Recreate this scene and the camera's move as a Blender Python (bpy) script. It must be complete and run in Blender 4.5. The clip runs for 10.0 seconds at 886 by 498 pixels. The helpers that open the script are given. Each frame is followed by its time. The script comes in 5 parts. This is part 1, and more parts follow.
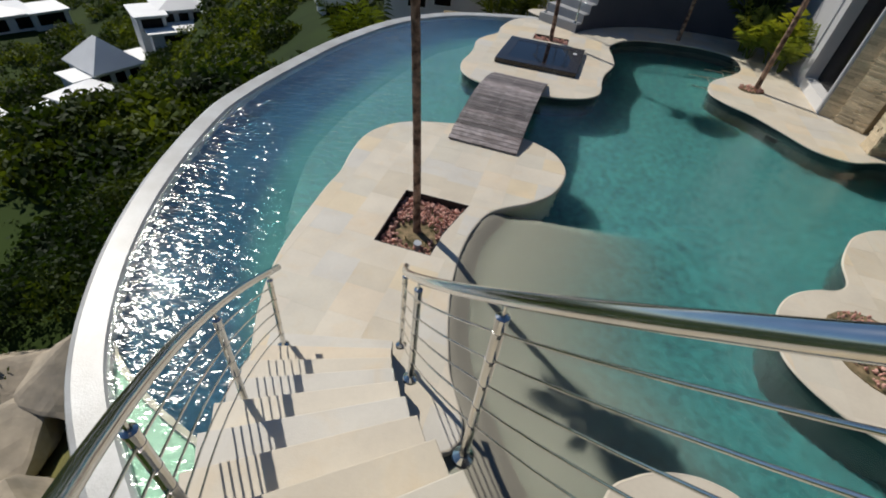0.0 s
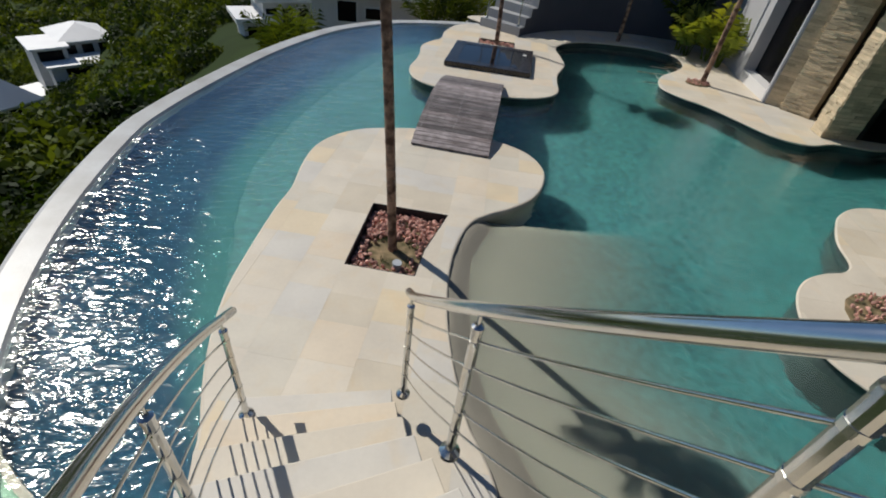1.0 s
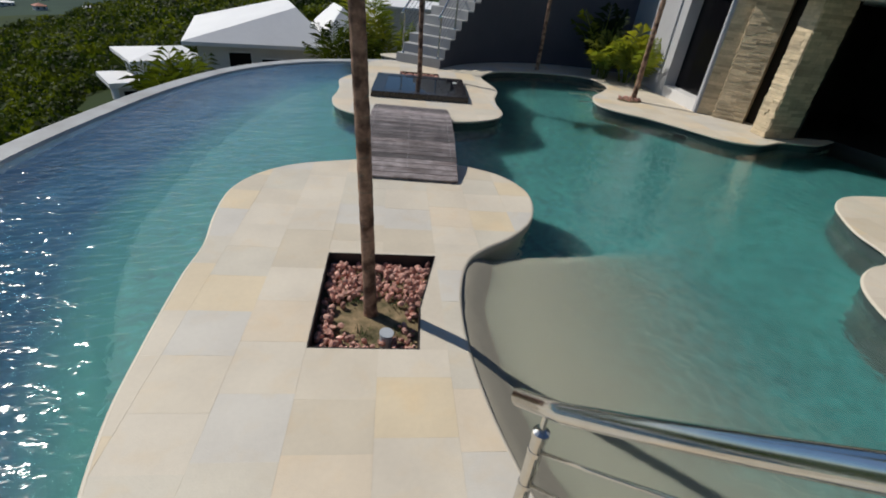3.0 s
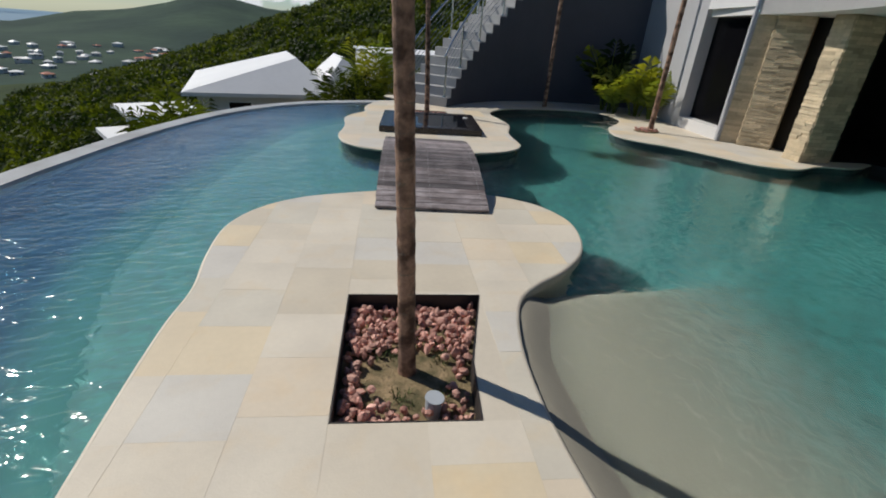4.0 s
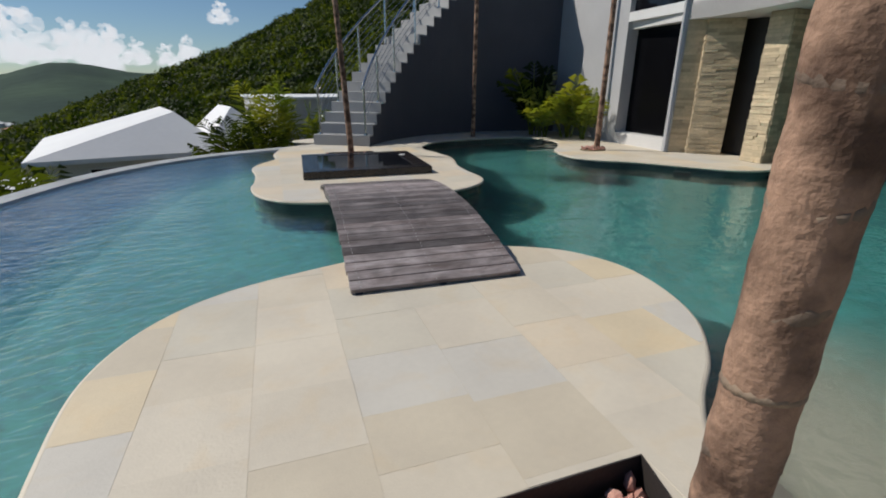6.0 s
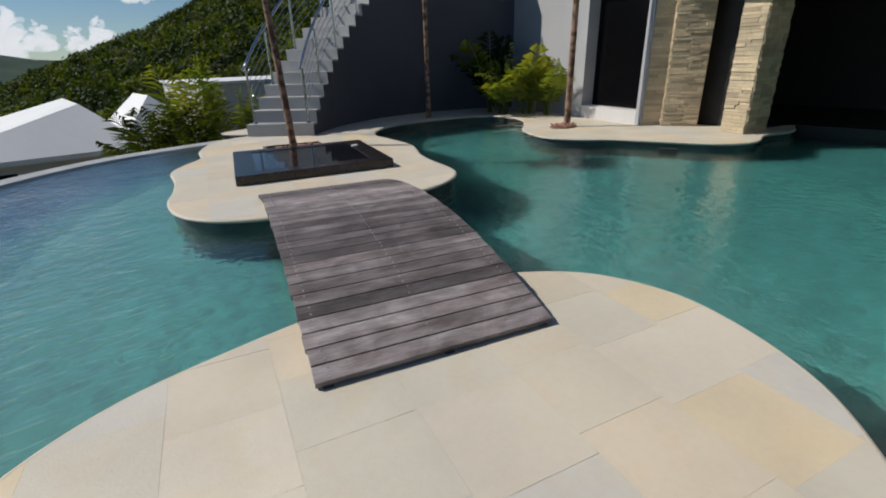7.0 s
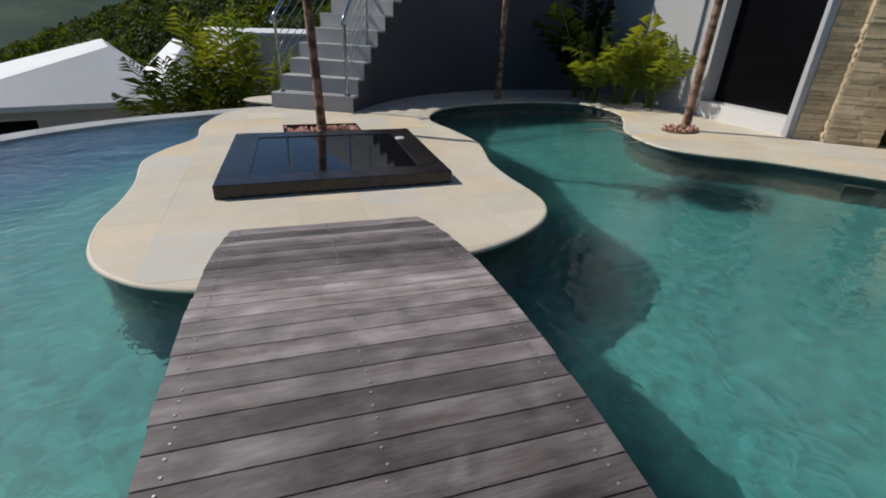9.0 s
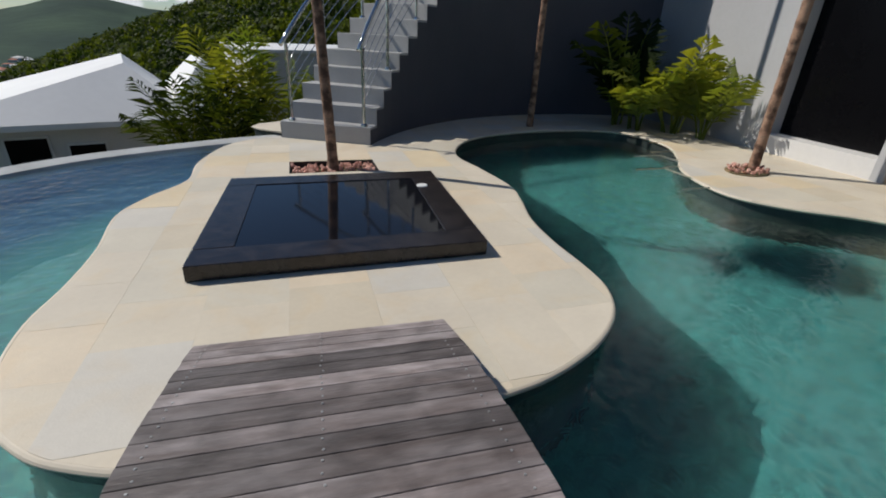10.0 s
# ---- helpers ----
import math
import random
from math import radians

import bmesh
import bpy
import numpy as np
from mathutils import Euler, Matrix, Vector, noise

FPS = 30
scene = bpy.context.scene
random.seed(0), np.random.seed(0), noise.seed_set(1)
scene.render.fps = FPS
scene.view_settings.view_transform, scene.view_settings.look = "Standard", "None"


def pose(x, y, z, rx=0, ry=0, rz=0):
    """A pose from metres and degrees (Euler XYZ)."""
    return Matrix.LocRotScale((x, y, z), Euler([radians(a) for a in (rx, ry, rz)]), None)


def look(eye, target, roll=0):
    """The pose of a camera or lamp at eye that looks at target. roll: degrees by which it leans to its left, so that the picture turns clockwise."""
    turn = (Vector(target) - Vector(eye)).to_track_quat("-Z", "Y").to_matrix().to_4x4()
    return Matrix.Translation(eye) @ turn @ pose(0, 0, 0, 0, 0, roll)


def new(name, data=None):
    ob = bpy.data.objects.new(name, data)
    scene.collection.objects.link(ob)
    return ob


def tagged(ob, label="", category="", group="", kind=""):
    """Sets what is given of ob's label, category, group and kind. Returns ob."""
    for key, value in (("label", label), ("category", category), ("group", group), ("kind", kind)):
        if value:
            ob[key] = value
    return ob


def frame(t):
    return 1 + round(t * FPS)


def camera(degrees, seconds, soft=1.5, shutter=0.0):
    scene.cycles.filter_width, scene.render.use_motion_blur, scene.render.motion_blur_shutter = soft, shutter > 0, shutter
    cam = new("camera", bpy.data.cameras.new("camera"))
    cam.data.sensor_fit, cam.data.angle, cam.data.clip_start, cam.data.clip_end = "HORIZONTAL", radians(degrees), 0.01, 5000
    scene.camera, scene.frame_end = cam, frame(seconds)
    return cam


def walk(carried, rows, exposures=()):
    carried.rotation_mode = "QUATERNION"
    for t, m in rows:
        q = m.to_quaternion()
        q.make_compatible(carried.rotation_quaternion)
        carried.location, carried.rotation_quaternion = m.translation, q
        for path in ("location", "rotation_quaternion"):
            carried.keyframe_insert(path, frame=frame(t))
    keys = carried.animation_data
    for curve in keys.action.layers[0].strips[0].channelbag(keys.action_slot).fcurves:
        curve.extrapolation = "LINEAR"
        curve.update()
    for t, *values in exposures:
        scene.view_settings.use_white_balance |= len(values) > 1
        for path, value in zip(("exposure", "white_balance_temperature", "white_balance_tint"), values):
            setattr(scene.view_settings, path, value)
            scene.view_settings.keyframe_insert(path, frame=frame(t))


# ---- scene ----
cam = camera(87.3, 10.0, soft=1.9)
PATH = [
    (0, (0.103, 0.604, 3.714), (0.215, 2.091, 2.38), 7.5),
    (0.5, (-0.096, 0.921, 3.384), (0.155, 2.427, 2.093), 8.0),
    (1, (-0.263, 1.26, 3.08), (0.088, 2.785, 1.835), 7.9),
    (1.5, (-0.391, 1.597, 2.817), (0.041, 3.135, 1.614), 8.0),
    (2, (-0.477, 1.911, 2.551), (0.063, 3.454, 1.399), 8.6),
    (2.5, (-0.543, 2.229, 2.337), (0.124, 3.763, 1.24), 8.4),
    (4, (-0.632, 3.212, 1.632), (0.101, 4.87, 0.788), 4.6),
    (4.5, (-0.659, 3.621, 1.432), (0.111, 5.298, 0.661), 4.8),
    (5, (-0.694, 4.072, 1.264), (0.169, 5.735, 0.565), 4.6),
    (5.5, (-0.696, 4.476, 1.285), (0.284, 6.085, 0.612), 3.4),
    (6, (-0.578, 5.006, 1.226), (0.516, 6.541, 0.558), 0.4),
    (7.5, (0.146, 6.382, 1.213), (1.395, 7.725, 0.416), -1.3),
    (8, (0.469, 6.798, 1.18), (1.664, 8.161, 0.336), -0.6),
    (8.5, (0.709, 7.221, 1.189), (1.838, 8.619, 0.311), 0.8),
    (9, (0.971, 7.631, 1.211), (2.034, 9.082, 0.335), 2.5),
    (9.5, (1.202, 8.062, 1.242), (2.235, 9.552, 0.397), 3.2),
    (10, (1.422, 8.457, 1.335), (2.43, 9.965, 0.493), 2.7),
]
walk(cam, [(t, look(eye, target, roll)) for t, eye, target, roll in PATH])

# ---- world and sun ----
SUN_AZ, SUN_EL = -42.0, 45.0          # degrees from +y towards +x; height
scene.view_settings.exposure = -0.26
world = bpy.data.worlds.new("sky")
scene.world = world
world.use_nodes = True
wn = world.node_tree.nodes
sky = wn.new("ShaderNodeTexSky")
sky.sky_type, sky.sun_disc = "NISHITA", False
sky.sun_elevation, sky.sun_rotation = radians(SUN_EL), radians(SUN_AZ)
sky.altitude, sky.air_density, sky.dust_density, sky.ozone_density = 100, 1.0, 0.0, 3.0
tint = wn.new("ShaderNodeMix")
tint.data_type, tint.blend_type = "RGBA", "MULTIPLY"
tint.inputs[0].default_value = 1.0
tint.inputs[7].default_value = (0.82, 0.94, 1.05, 1)
world.node_tree.links.new(sky.outputs["Color"], tint.inputs[6])
world.node_tree.links.new(tint.outputs[2], wn["Background"].inputs["Color"])
wn["Background"].inputs["Strength"].default_value = 0.072
sun = new("sun", bpy.data.lights.new("sun", "SUN"))
sun.data.energy, sun.data.angle, sun.data.color = 4.9, radians(0.53), (1.0, 0.95, 0.865)
_a, _e = radians(SUN_AZ), radians(SUN_EL)
sun.matrix_world = look((0, 0, 30), (-math.sin(_a) * math.cos(_e), -math.cos(_a) * math.cos(_e), 30 - math.sin(_e)))


# ---- materials ----
def material(name, color, rough=0.6, metal=0.0, vary=0.15, scale=3.0, fine=40.0, bump=0.2, bump_scale=60.0, second=None, per_object=0.0, spec=0.5, mix_lo=0.35, mix_hi=0.7, stretch=None):
    """Principled surface with two scales of colour variation, fine relief and, for pieces, a shift of its own each."""
    m = bpy.data.materials.new(name)
    m.use_nodes = True
    nt, N, L = m.node_tree, m.node_tree.nodes, m.node_tree.links
    b = N["Principled BSDF"]
    b.inputs["Roughness"].default_value, b.inputs["Metallic"].default_value = rough, metal
    b.inputs["Specular IOR Level"].default_value = spec
    tc = N.new("ShaderNodeNewGeometry")
    src = tc.outputs["Position"]
    if stretch:
        tc2 = N.new("ShaderNodeTexCoord")
        mp = N.new("ShaderNodeMapping")
        mp.inputs["Scale"].default_value = stretch
        own, far_ = N.new("ShaderNodeObjectInfo"), N.new("ShaderNodeMath")
        far_.operation = "MULTIPLY"
        far_.inputs[1].default_value = 91.0
        L.new(own.outputs["Random"], far_.inputs[0])
        L.new(far_.outputs["Value"], mp.inputs["Location"])
        L.new(tc2.outputs["Object"], mp.inputs["Vector"])
        src = mp.outputs["Vector"]
    n1, n2 = N.new("ShaderNodeTexNoise"), N.new("ShaderNodeTexNoise")
    n1.inputs["Scale"].default_value, n1.inputs["Detail"].default_value = scale, 5
    n2.inputs["Scale"].default_value, n2.inputs["Detail"].default_value = fine, 3
    L.new(src, n1.inputs["Vector"]), L.new(src, n2.inputs["Vector"])
    ramp = N.new("ShaderNodeValToRGB")
    other = second or tuple(c * (1 - vary * 1.6) for c in color)
    ramp.color_ramp.elements[0].position, ramp.color_ramp.elements[1].position = mix_lo, mix_hi
    ramp.color_ramp.elements[0].color, ramp.color_ramp.elements[1].color = (*other, 1), (*color, 1)
    L.new(n1.outputs["Fac"], ramp.inputs["Fac"])
    hsv = N.new("ShaderNodeHueSaturation")
    L.new(ramp.outputs["Color"], hsv.inputs["Color"])
    val = N.new("ShaderNodeMapRange")
    val.inputs["To Min"].default_value, val.inputs["To Max"].default_value = 1 - vary, 1 + vary
    L.new(n2.outputs["Fac"], val.inputs["Value"])
    out = val.outputs["Result"]
    if per_object:
        info = N.new("ShaderNodeObjectInfo")
        mr = N.new("ShaderNodeMapRange")
        mr.inputs["To Min"].default_value, mr.inputs["To Max"].default_value = 1 - per_object, 1 + per_object
        L.new(info.outputs["Random"], mr.inputs["Value"])
        mul = N.new("ShaderNodeMath")
        mul.operation = "MULTIPLY"
        L.new(out, mul.inputs[0]), L.new(mr.outputs["Result"], mul.inputs[1])
        out = mul.outputs["Value"]
    L.new(out, hsv.inputs["Value"])
    L.new(hsv.outputs["Color"], b.inputs["Base Color"])
    if bump:
        n3 = N.new("ShaderNodeTexNoise")
        n3.inputs["Scale"].default_value, n3.inputs["Detail"].default_value = bump_scale, 4
        L.new(src, n3.inputs["Vector"])
        bp = N.new("ShaderNodeBump")
        bp.inputs["Strength"].default_value, bp.inputs["Distance"].default_value = bump, 0.01
        L.new(n3.outputs["Fac"], bp.inputs["Height"])
        L.new(bp.outputs["Normal"], b.inputs["Normal"])
    return m


def tile_material():
    """Cream limestone flags: each one leans to cream, grey or honey."""
    m = material("limestone_flag", (0.60, 0.54, 0.44), 0.62, vary=0.05, scale=2.2, fine=30, bump=0.12, bump_scale=90, second=(0.53, 0.475, 0.39), mix_lo=0.3, mix_hi=0.65)
    N, L = m.node_tree.nodes, m.node_tree.links
    b = N["Principled BSDF"]
    old = b.inputs["Base Color"].links[0].from_socket
    info = N.new("ShaderNodeObjectInfo")
    ramp = N.new("ShaderNodeValToRGB")
    cr_ = ramp.color_ramp
    cr_.interpolation = "CONSTANT"
    cr_.elements[0].color = (1.0, 1.0, 1.0, 1)
    cr_.elements[1].position, cr_.elements[1].color = 0.2, (0.95, 0.97, 0.98, 1)
    for p, c in ((0.32, (1.05, 1.0, 0.94)), (0.46, (0.94, 0.985, 1.07)), (0.57, (1.06, 0.99, 0.85)), (0.66, (1.0, 0.99, 0.97)), (0.78, (0.93, 0.91, 0.87)), (0.90, (1.05, 1.05, 1.05))):
        e = cr_.elements.new(p)
        e.color = (*c, 1)
    L.new(info.outputs["Random"], ramp.inputs["Fac"])
    mix = N.new("ShaderNodeMix")
    mix.data_type, mix.blend_type = "RGBA", "MULTIPLY"
    mix.inputs[0].default_value = 1.0
    L.new(old, mix.inputs[6]), L.new(ramp.outputs["Color"], mix.inputs[7])
    # honey-coloured iron stains drift through the stone
    geo, stain, soft, rust = N.new("ShaderNodeNewGeometry"), N.new("ShaderNodeTexNoise"), N.new("ShaderNodeMapRange"), N.new("ShaderNodeMix")
    stain.inputs["Scale"].default_value, stain.inputs["Detail"].default_value, stain.inputs["Distortion"].default_value = 4.5, 4, 0.6
    far_, own = N.new("ShaderNodeVectorMath"), N.new("ShaderNodeCombineXYZ")
    L.new(info.outputs["Random"], own.inputs["Z"])
    far_.operation = "MULTIPLY_ADD"
    far_.inputs[1].default_value = (0, 0, 37.0)
    L.new(own.outputs["Vector"], far_.inputs[0]), L.new(geo.outputs["Position"], far_.inputs[2])
    L.new(far_.outputs["Vector"], stain.inputs["Vector"])
    soft.inputs["From Min"].default_value, soft.inputs["From Max"].default_value = 0.52, 0.74
    soft.inputs["To Max"].default_value = 0.55
    L.new(stain.outputs["Fac"], soft.inputs["Value"])
    rust.data_type, rust.blend_type = "RGBA", "MULTIPLY"
    rust.inputs[7].default_value = (1.02, 0.93, 0.80, 1)
    L.new(soft.outputs["Result"], rust.inputs[0]), L.new(mix.outputs[2], rust.inputs[6])
    L.new(rust.outputs[2], b.inputs["Base Color"])
    return m


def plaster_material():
    """Pool plaster with a pebble grain; the water's depth tint, sandy to teal, is painted in."""
    m = material("depth_tinted_plaster", (0.030, 0.150, 0.142), 0.7, vary=0.85, scale=1.6, fine=9, bump=0.2, bump_scale=40, second=(0.022, 0.122, 0.120))
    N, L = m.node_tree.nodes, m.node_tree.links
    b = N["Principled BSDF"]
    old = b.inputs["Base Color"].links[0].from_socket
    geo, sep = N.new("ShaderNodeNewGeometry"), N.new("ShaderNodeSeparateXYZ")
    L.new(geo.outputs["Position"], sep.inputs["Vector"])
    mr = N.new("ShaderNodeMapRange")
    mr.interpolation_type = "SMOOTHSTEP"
    # height stands for water depth: less teal tint towards the surface
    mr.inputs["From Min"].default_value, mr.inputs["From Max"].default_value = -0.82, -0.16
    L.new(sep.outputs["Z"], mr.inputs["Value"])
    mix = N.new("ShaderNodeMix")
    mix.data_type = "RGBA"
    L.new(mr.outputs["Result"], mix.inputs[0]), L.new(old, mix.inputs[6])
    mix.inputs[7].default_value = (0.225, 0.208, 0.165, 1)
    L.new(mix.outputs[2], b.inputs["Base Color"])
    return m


def water_material(name="pool_water", strength=0.19, tint=(0.83, 0.98, 0.985), glint=0.95):
    """Clear water: breezy at the open outer edge, calmer towards the house."""
    m = bpy.data.materials.new(name)
    m.use_nodes = True
    N, L = m.node_tree.nodes, m.node_tree.links
    b = N["Principled BSDF"]
    b.inputs["Base Color"].default_value = (*tint, 1)
    b.inputs["Roughness"].default_value = 0.01
    b.inputs["IOR"].default_value = 1.33
    b.inputs["Transmission Weight"].default_value = 1.0
    geo, mp, sep, breeze = N.new("ShaderNodeNewGeometry"), N.new("ShaderNodeMapping"), N.new("ShaderNodeSeparateXYZ"), N.new("ShaderNodeMapRange")
    mp.inputs["Rotation"].default_value = (0, 0, radians(12))
    mp.inputs["Scale"].default_value = (0.42, 1.0, 1.0)
    L.new(geo.outputs["Position"], mp.inputs["Vector"])
    L.new(geo.outputs["Position"], sep.inputs["Vector"])
    breeze.interpolation_type = "SMOOTHSTEP"
    breeze.inputs["From Min"].default_value, breeze.inputs["From Max"].default_value = 1.6, -1.2
    breeze.inputs["To Min"].default_value, breeze.inputs["To Max"].default_value = 0.0, 1.0
    L.new(sep.outputs["X"], breeze.inputs["Value"])
    force, weight = N.new("ShaderNodeMapRange"), N.new("ShaderNodeMapRange")
    force.inputs["To Min"].default_value, force.inputs["To Max"].default_value = strength * 0.8, strength
    weight.inputs["To Min"].default_value, weight.inputs["To Max"].default_value = glint * 0.10, glint
    L.new(breeze.outputs["Result"], force.inputs["Value"]), L.new(breeze.outputs["Result"], weight.inputs["Value"])
    a, c = N.new("ShaderNodeTexNoise"), N.new("ShaderNodeTexNoise")
    a.inputs["Scale"].default_value, a.inputs["Detail"].default_value, a.inputs["Distortion"].default_value = 8.0, 3.0, 0.8
    c.inputs["Scale"].default_value, c.inputs["Detail"].default_value = 2.2, 1.0
    L.new(geo.outputs["Position"], a.inputs["Vector"]), L.new(mp.outputs["Vector"], c.inputs["Vector"])
    add = N.new("ShaderNodeMath")
    add.operation = "MULTIPLY_ADD"
    add.inputs[1].default_value = 1.3
    L.new(c.outputs["Fac"], add.inputs[0]), L.new(a.outputs["Fac"], add.inputs[2])
    bp = N.new("ShaderNodeBump")
    bp.inputs["Distance"].default_value = 0.10
    L.new(force.outputs["Result"], bp.inputs["Strength"])
    L.new(add.outputs["Value"], bp.inputs["Height"])
    L.new(bp.outputs["Normal"], b.inputs["Normal"])
    # fine chop that only glints
    g, gp = N.new("ShaderNodeTexNoise"), N.new("ShaderNodeBump")
    g.inputs["Scale"].default_value, g.inputs["Detail"].default_value, g.inputs["Distortion"].default_value = 10.0, 2.2, 0.7
    L.new(mp.outputs["Vector"], g.inputs["Vector"])
    gp.inputs["Strength"].default_value, gp.inputs["Distance"].default_value = 1.0, 0.030
    L.new(g.outputs["Fac"], gp.inputs["Height"])
    L.new(weight.outputs["Result"], b.inputs["Coat Weight"])
    b.inputs["Coat Roughness"].default_value, b.inputs["Coat IOR"].default_value = 0.105, 1.42
    L.new(gp.outputs["Normal"], b.inputs["Coat Normal"])
    return m


LIME = material("limestone_coping", (0.60, 0.54, 0.44), 0.62, vary=0.06, scale=1.5, fine=25, bump=0.12, bump_scale=80, second=(0.52, 0.46, 0.37))
TILE = tile_material()
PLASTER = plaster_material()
NAVY = material("navy_mosaic", (0.014, 0.070, 0.115), 0.35, vary=0.3, scale=2, fine=30, bump=0.1, second=(0.009, 0.050, 0.088))


def blend_by_depth(m, deep, z0, z1):
    """Mosaic that fades into the floor's colour towards the deep end of the slope."""
    N, L = m.node_tree.nodes, m.node_tree.links
    b = N["Principled BSDF"]
    old = b.inputs["Base Color"].links[0].from_socket
    geo, sep, mr, mix = N.new("ShaderNodeNewGeometry"), N.new("ShaderNodeSeparateXYZ"), N.new("ShaderNodeMapRange"), N.new("ShaderNodeMix")
    L.new(geo.outputs["Position"], sep.inputs["Vector"])
    mr.interpolation_type = "SMOOTHSTEP"
    mr.inputs["From Min"].default_value, mr.inputs["From Max"].default_value = z0, z1
    L.new(sep.outputs["Z"], mr.inputs["Value"])
    mix.data_type = "RGBA"
    L.new(mr.outputs["Result"], mix.inputs[0]), L.new(old, mix.inputs[7])
    mix.inputs[6].default_value = (*deep, 1)
    L.new(mix.outputs[2], b.inputs["Base Color"])


blend_by_depth(NAVY, (0.046, 0.165, 0.158), -0.856, -0.765)
SHELF = material("pale_green_plaster", (0.34, 0.52, 0.36), 0.6, vary=0.08, scale=2, second=(0.26, 0.45, 0.31))
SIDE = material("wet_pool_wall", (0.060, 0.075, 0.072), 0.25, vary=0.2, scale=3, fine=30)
WATER = water_material()
RIM = material("rim_render", (0.35, 0.34, 0.32), 0.4, vary=0.07, scale=2, fine=30, second=(0.46, 0.47, 0.46))
STEEL = material("polished_steel", (0.62, 0.62, 0.60), 0.16, 1.0, vary=0.06, scale=8, bump=0)
DECK = material("weathered_deck_wood", (0.235, 0.208, 0.208), 0.6, vary=0.34, scale=2.4, fine=7, bump=0.5, bump_scale=12, second=(0.105, 0.080, 0.074), per_object=0.55, stretch=(1.5, 7.0, 7.0), mix_lo=0.26, mix_hi=0.68)


def scuffed(m, scale, low, high):
    """Pale and dark blotches of wear over a surface, patchy at arm's length."""
    N, L = m.node_tree.nodes, m.node_tree.links
    b = N["Principled BSDF"]
    old = b.inputs["Base Color"].links[0].from_socket
    geo, n, mr, mix = N.new("ShaderNodeNewGeometry"), N.new("ShaderNodeTexNoise"), N.new("ShaderNodeMapRange"), N.new("ShaderNodeMix")
    n.inputs["Scale"].default_value, n.inputs["Detail"].default_value, n.inputs["Distortion"].default_value = scale, 6, 1.2
    L.new(geo.outputs["Position"], n.inputs["Vector"])
    mr.inputs["From Min"].default_value, mr.inputs["From Max"].default_value = 0.32, 0.70
    mr.inputs["To Min"].default_value, mr.inputs["To Max"].default_value = low, high
    L.new(n.outputs["Fac"], mr.inputs["Value"])
    mix.data_type, mix.blend_type = "RGBA", "MULTIPLY"
    mix.inputs[0].default_value = 1.0
    L.new(old, mix.inputs[6]), L.new(mr.outputs["Result"], mix.inputs[7])
    L.new(mix.outputs[2], b.inputs["Base Color"])


scuffed(DECK, 5.0, 0.72, 1.34)
SCREW = material("screw_steel", (0.50, 0.50, 0.49), 0.45, 0.6, bump=0)
GRANITE = material("black_granite", (0.030, 0.024, 0.022), 0.22, vary=0.4, scale=14, fine=120, bump=0.05)
DARKFLOOR = material("black_basin", (0.006, 0.008, 0.012), 0.3, vary=0.2)
STONES = material("red_lava_stone", (0.68, 0.41, 0.33), 0.85, vary=0.25, scale=12, fine=60, bump=0.6, second=(0.46, 0.22, 0.17), per_object=0.4)
SOIL = material("planter_soil", (0.30, 0.215, 0.12), 0.95, vary=0.35, scale=9, fine=60, bump=0.9, second=(0.08, 0.07, 0.03))
BARK = material("palm_bark", (0.33, 0.20, 0.135), 0.85, vary=0.45, scale=9, fine=55, bump=0.6, bump_scale=70, second=(0.085, 0.045, 0.028), mix_lo=0.40, mix_hi=0.58)
RING = material("palm_ring", (0.30, 0.22, 0.155), 0.9, vary=0.3, scale=9, fine=50, bump=0.6, second=(0.09, 0.06, 0.045))
SLATE = material("slate_paint", (0.068, 0.070, 0.088), 0.75, vary=0.06, scale=1.2, fine=30, bump=0.1, second=(0.058, 0.060, 0.076))
CONC = material("grey_step_paint", (0.40, 0.40, 0.40), 0.7, vary=0.06, scale=1.5, fine=30, second=(0.34, 0.34, 0.345))
WHITE = material("white_render", (0.64, 0.63, 0.62), 0.7, vary=0.05, scale=1.0, fine=20, bump=0.08, second=(0.58, 0.57, 0.56))
GREYWALL = material("light_grey_render", (0.42, 0.42, 0.43), 0.7, vary=0.05, scale=1.0, fine=20, bump=0.08, second=(0.38, 0.38, 0.39))
SPLIT = material("split_face_stone", (0.56, 0.45, 0.30), 0.85, vary=0.2, scale=4, fine=22, bump=0.6, bump_scale=30, second=(0.45, 0.37, 0.25), per_object=0.25)
DOORGLASS = material("black_door_glass", (0.004, 0.004, 0.005), 0.25, vary=0.1, bump=0, spec=0.12)
BLACKGLASS = material("dark_glazing", (0.006, 0.006, 0.008), 0.06, vary=0.1, bump=0)
# near-black: the shade under the terrace roof is put into the colour
SHADEBLACK = material("shaded_interior", (0.020, 0.017, 0.015), 0.55, vary=0.2, bump=0.1)
ALU = material("white_aluminium", (0.70, 0.70, 0.69), 0.35, vary=0.03, bump=0)
ROOFW = material("white_roof_sheet", (0.80, 0.80, 0.79), 0.5, vary=0.04, scale=0.5, fine=6, second=(0.74, 0.74, 0.74))
LEAF = material("leaf_green", (0.088, 0.120, 0.010), 0.65, vary=0.45, scale=0.25, fine=2.0, bump=0, spec=0.2, second=(0.012, 0.026, 0.003), mix_lo=0.44, mix_hi=0.66, per_object=0.2)
LEAFY = material("leaf_yellow_green", (0.24, 0.27, 0.03), 0.5, vary=0.3, scale=1.2, fine=6, bump=0, second=(0.10, 0.16, 0.02), per_object=0.2)


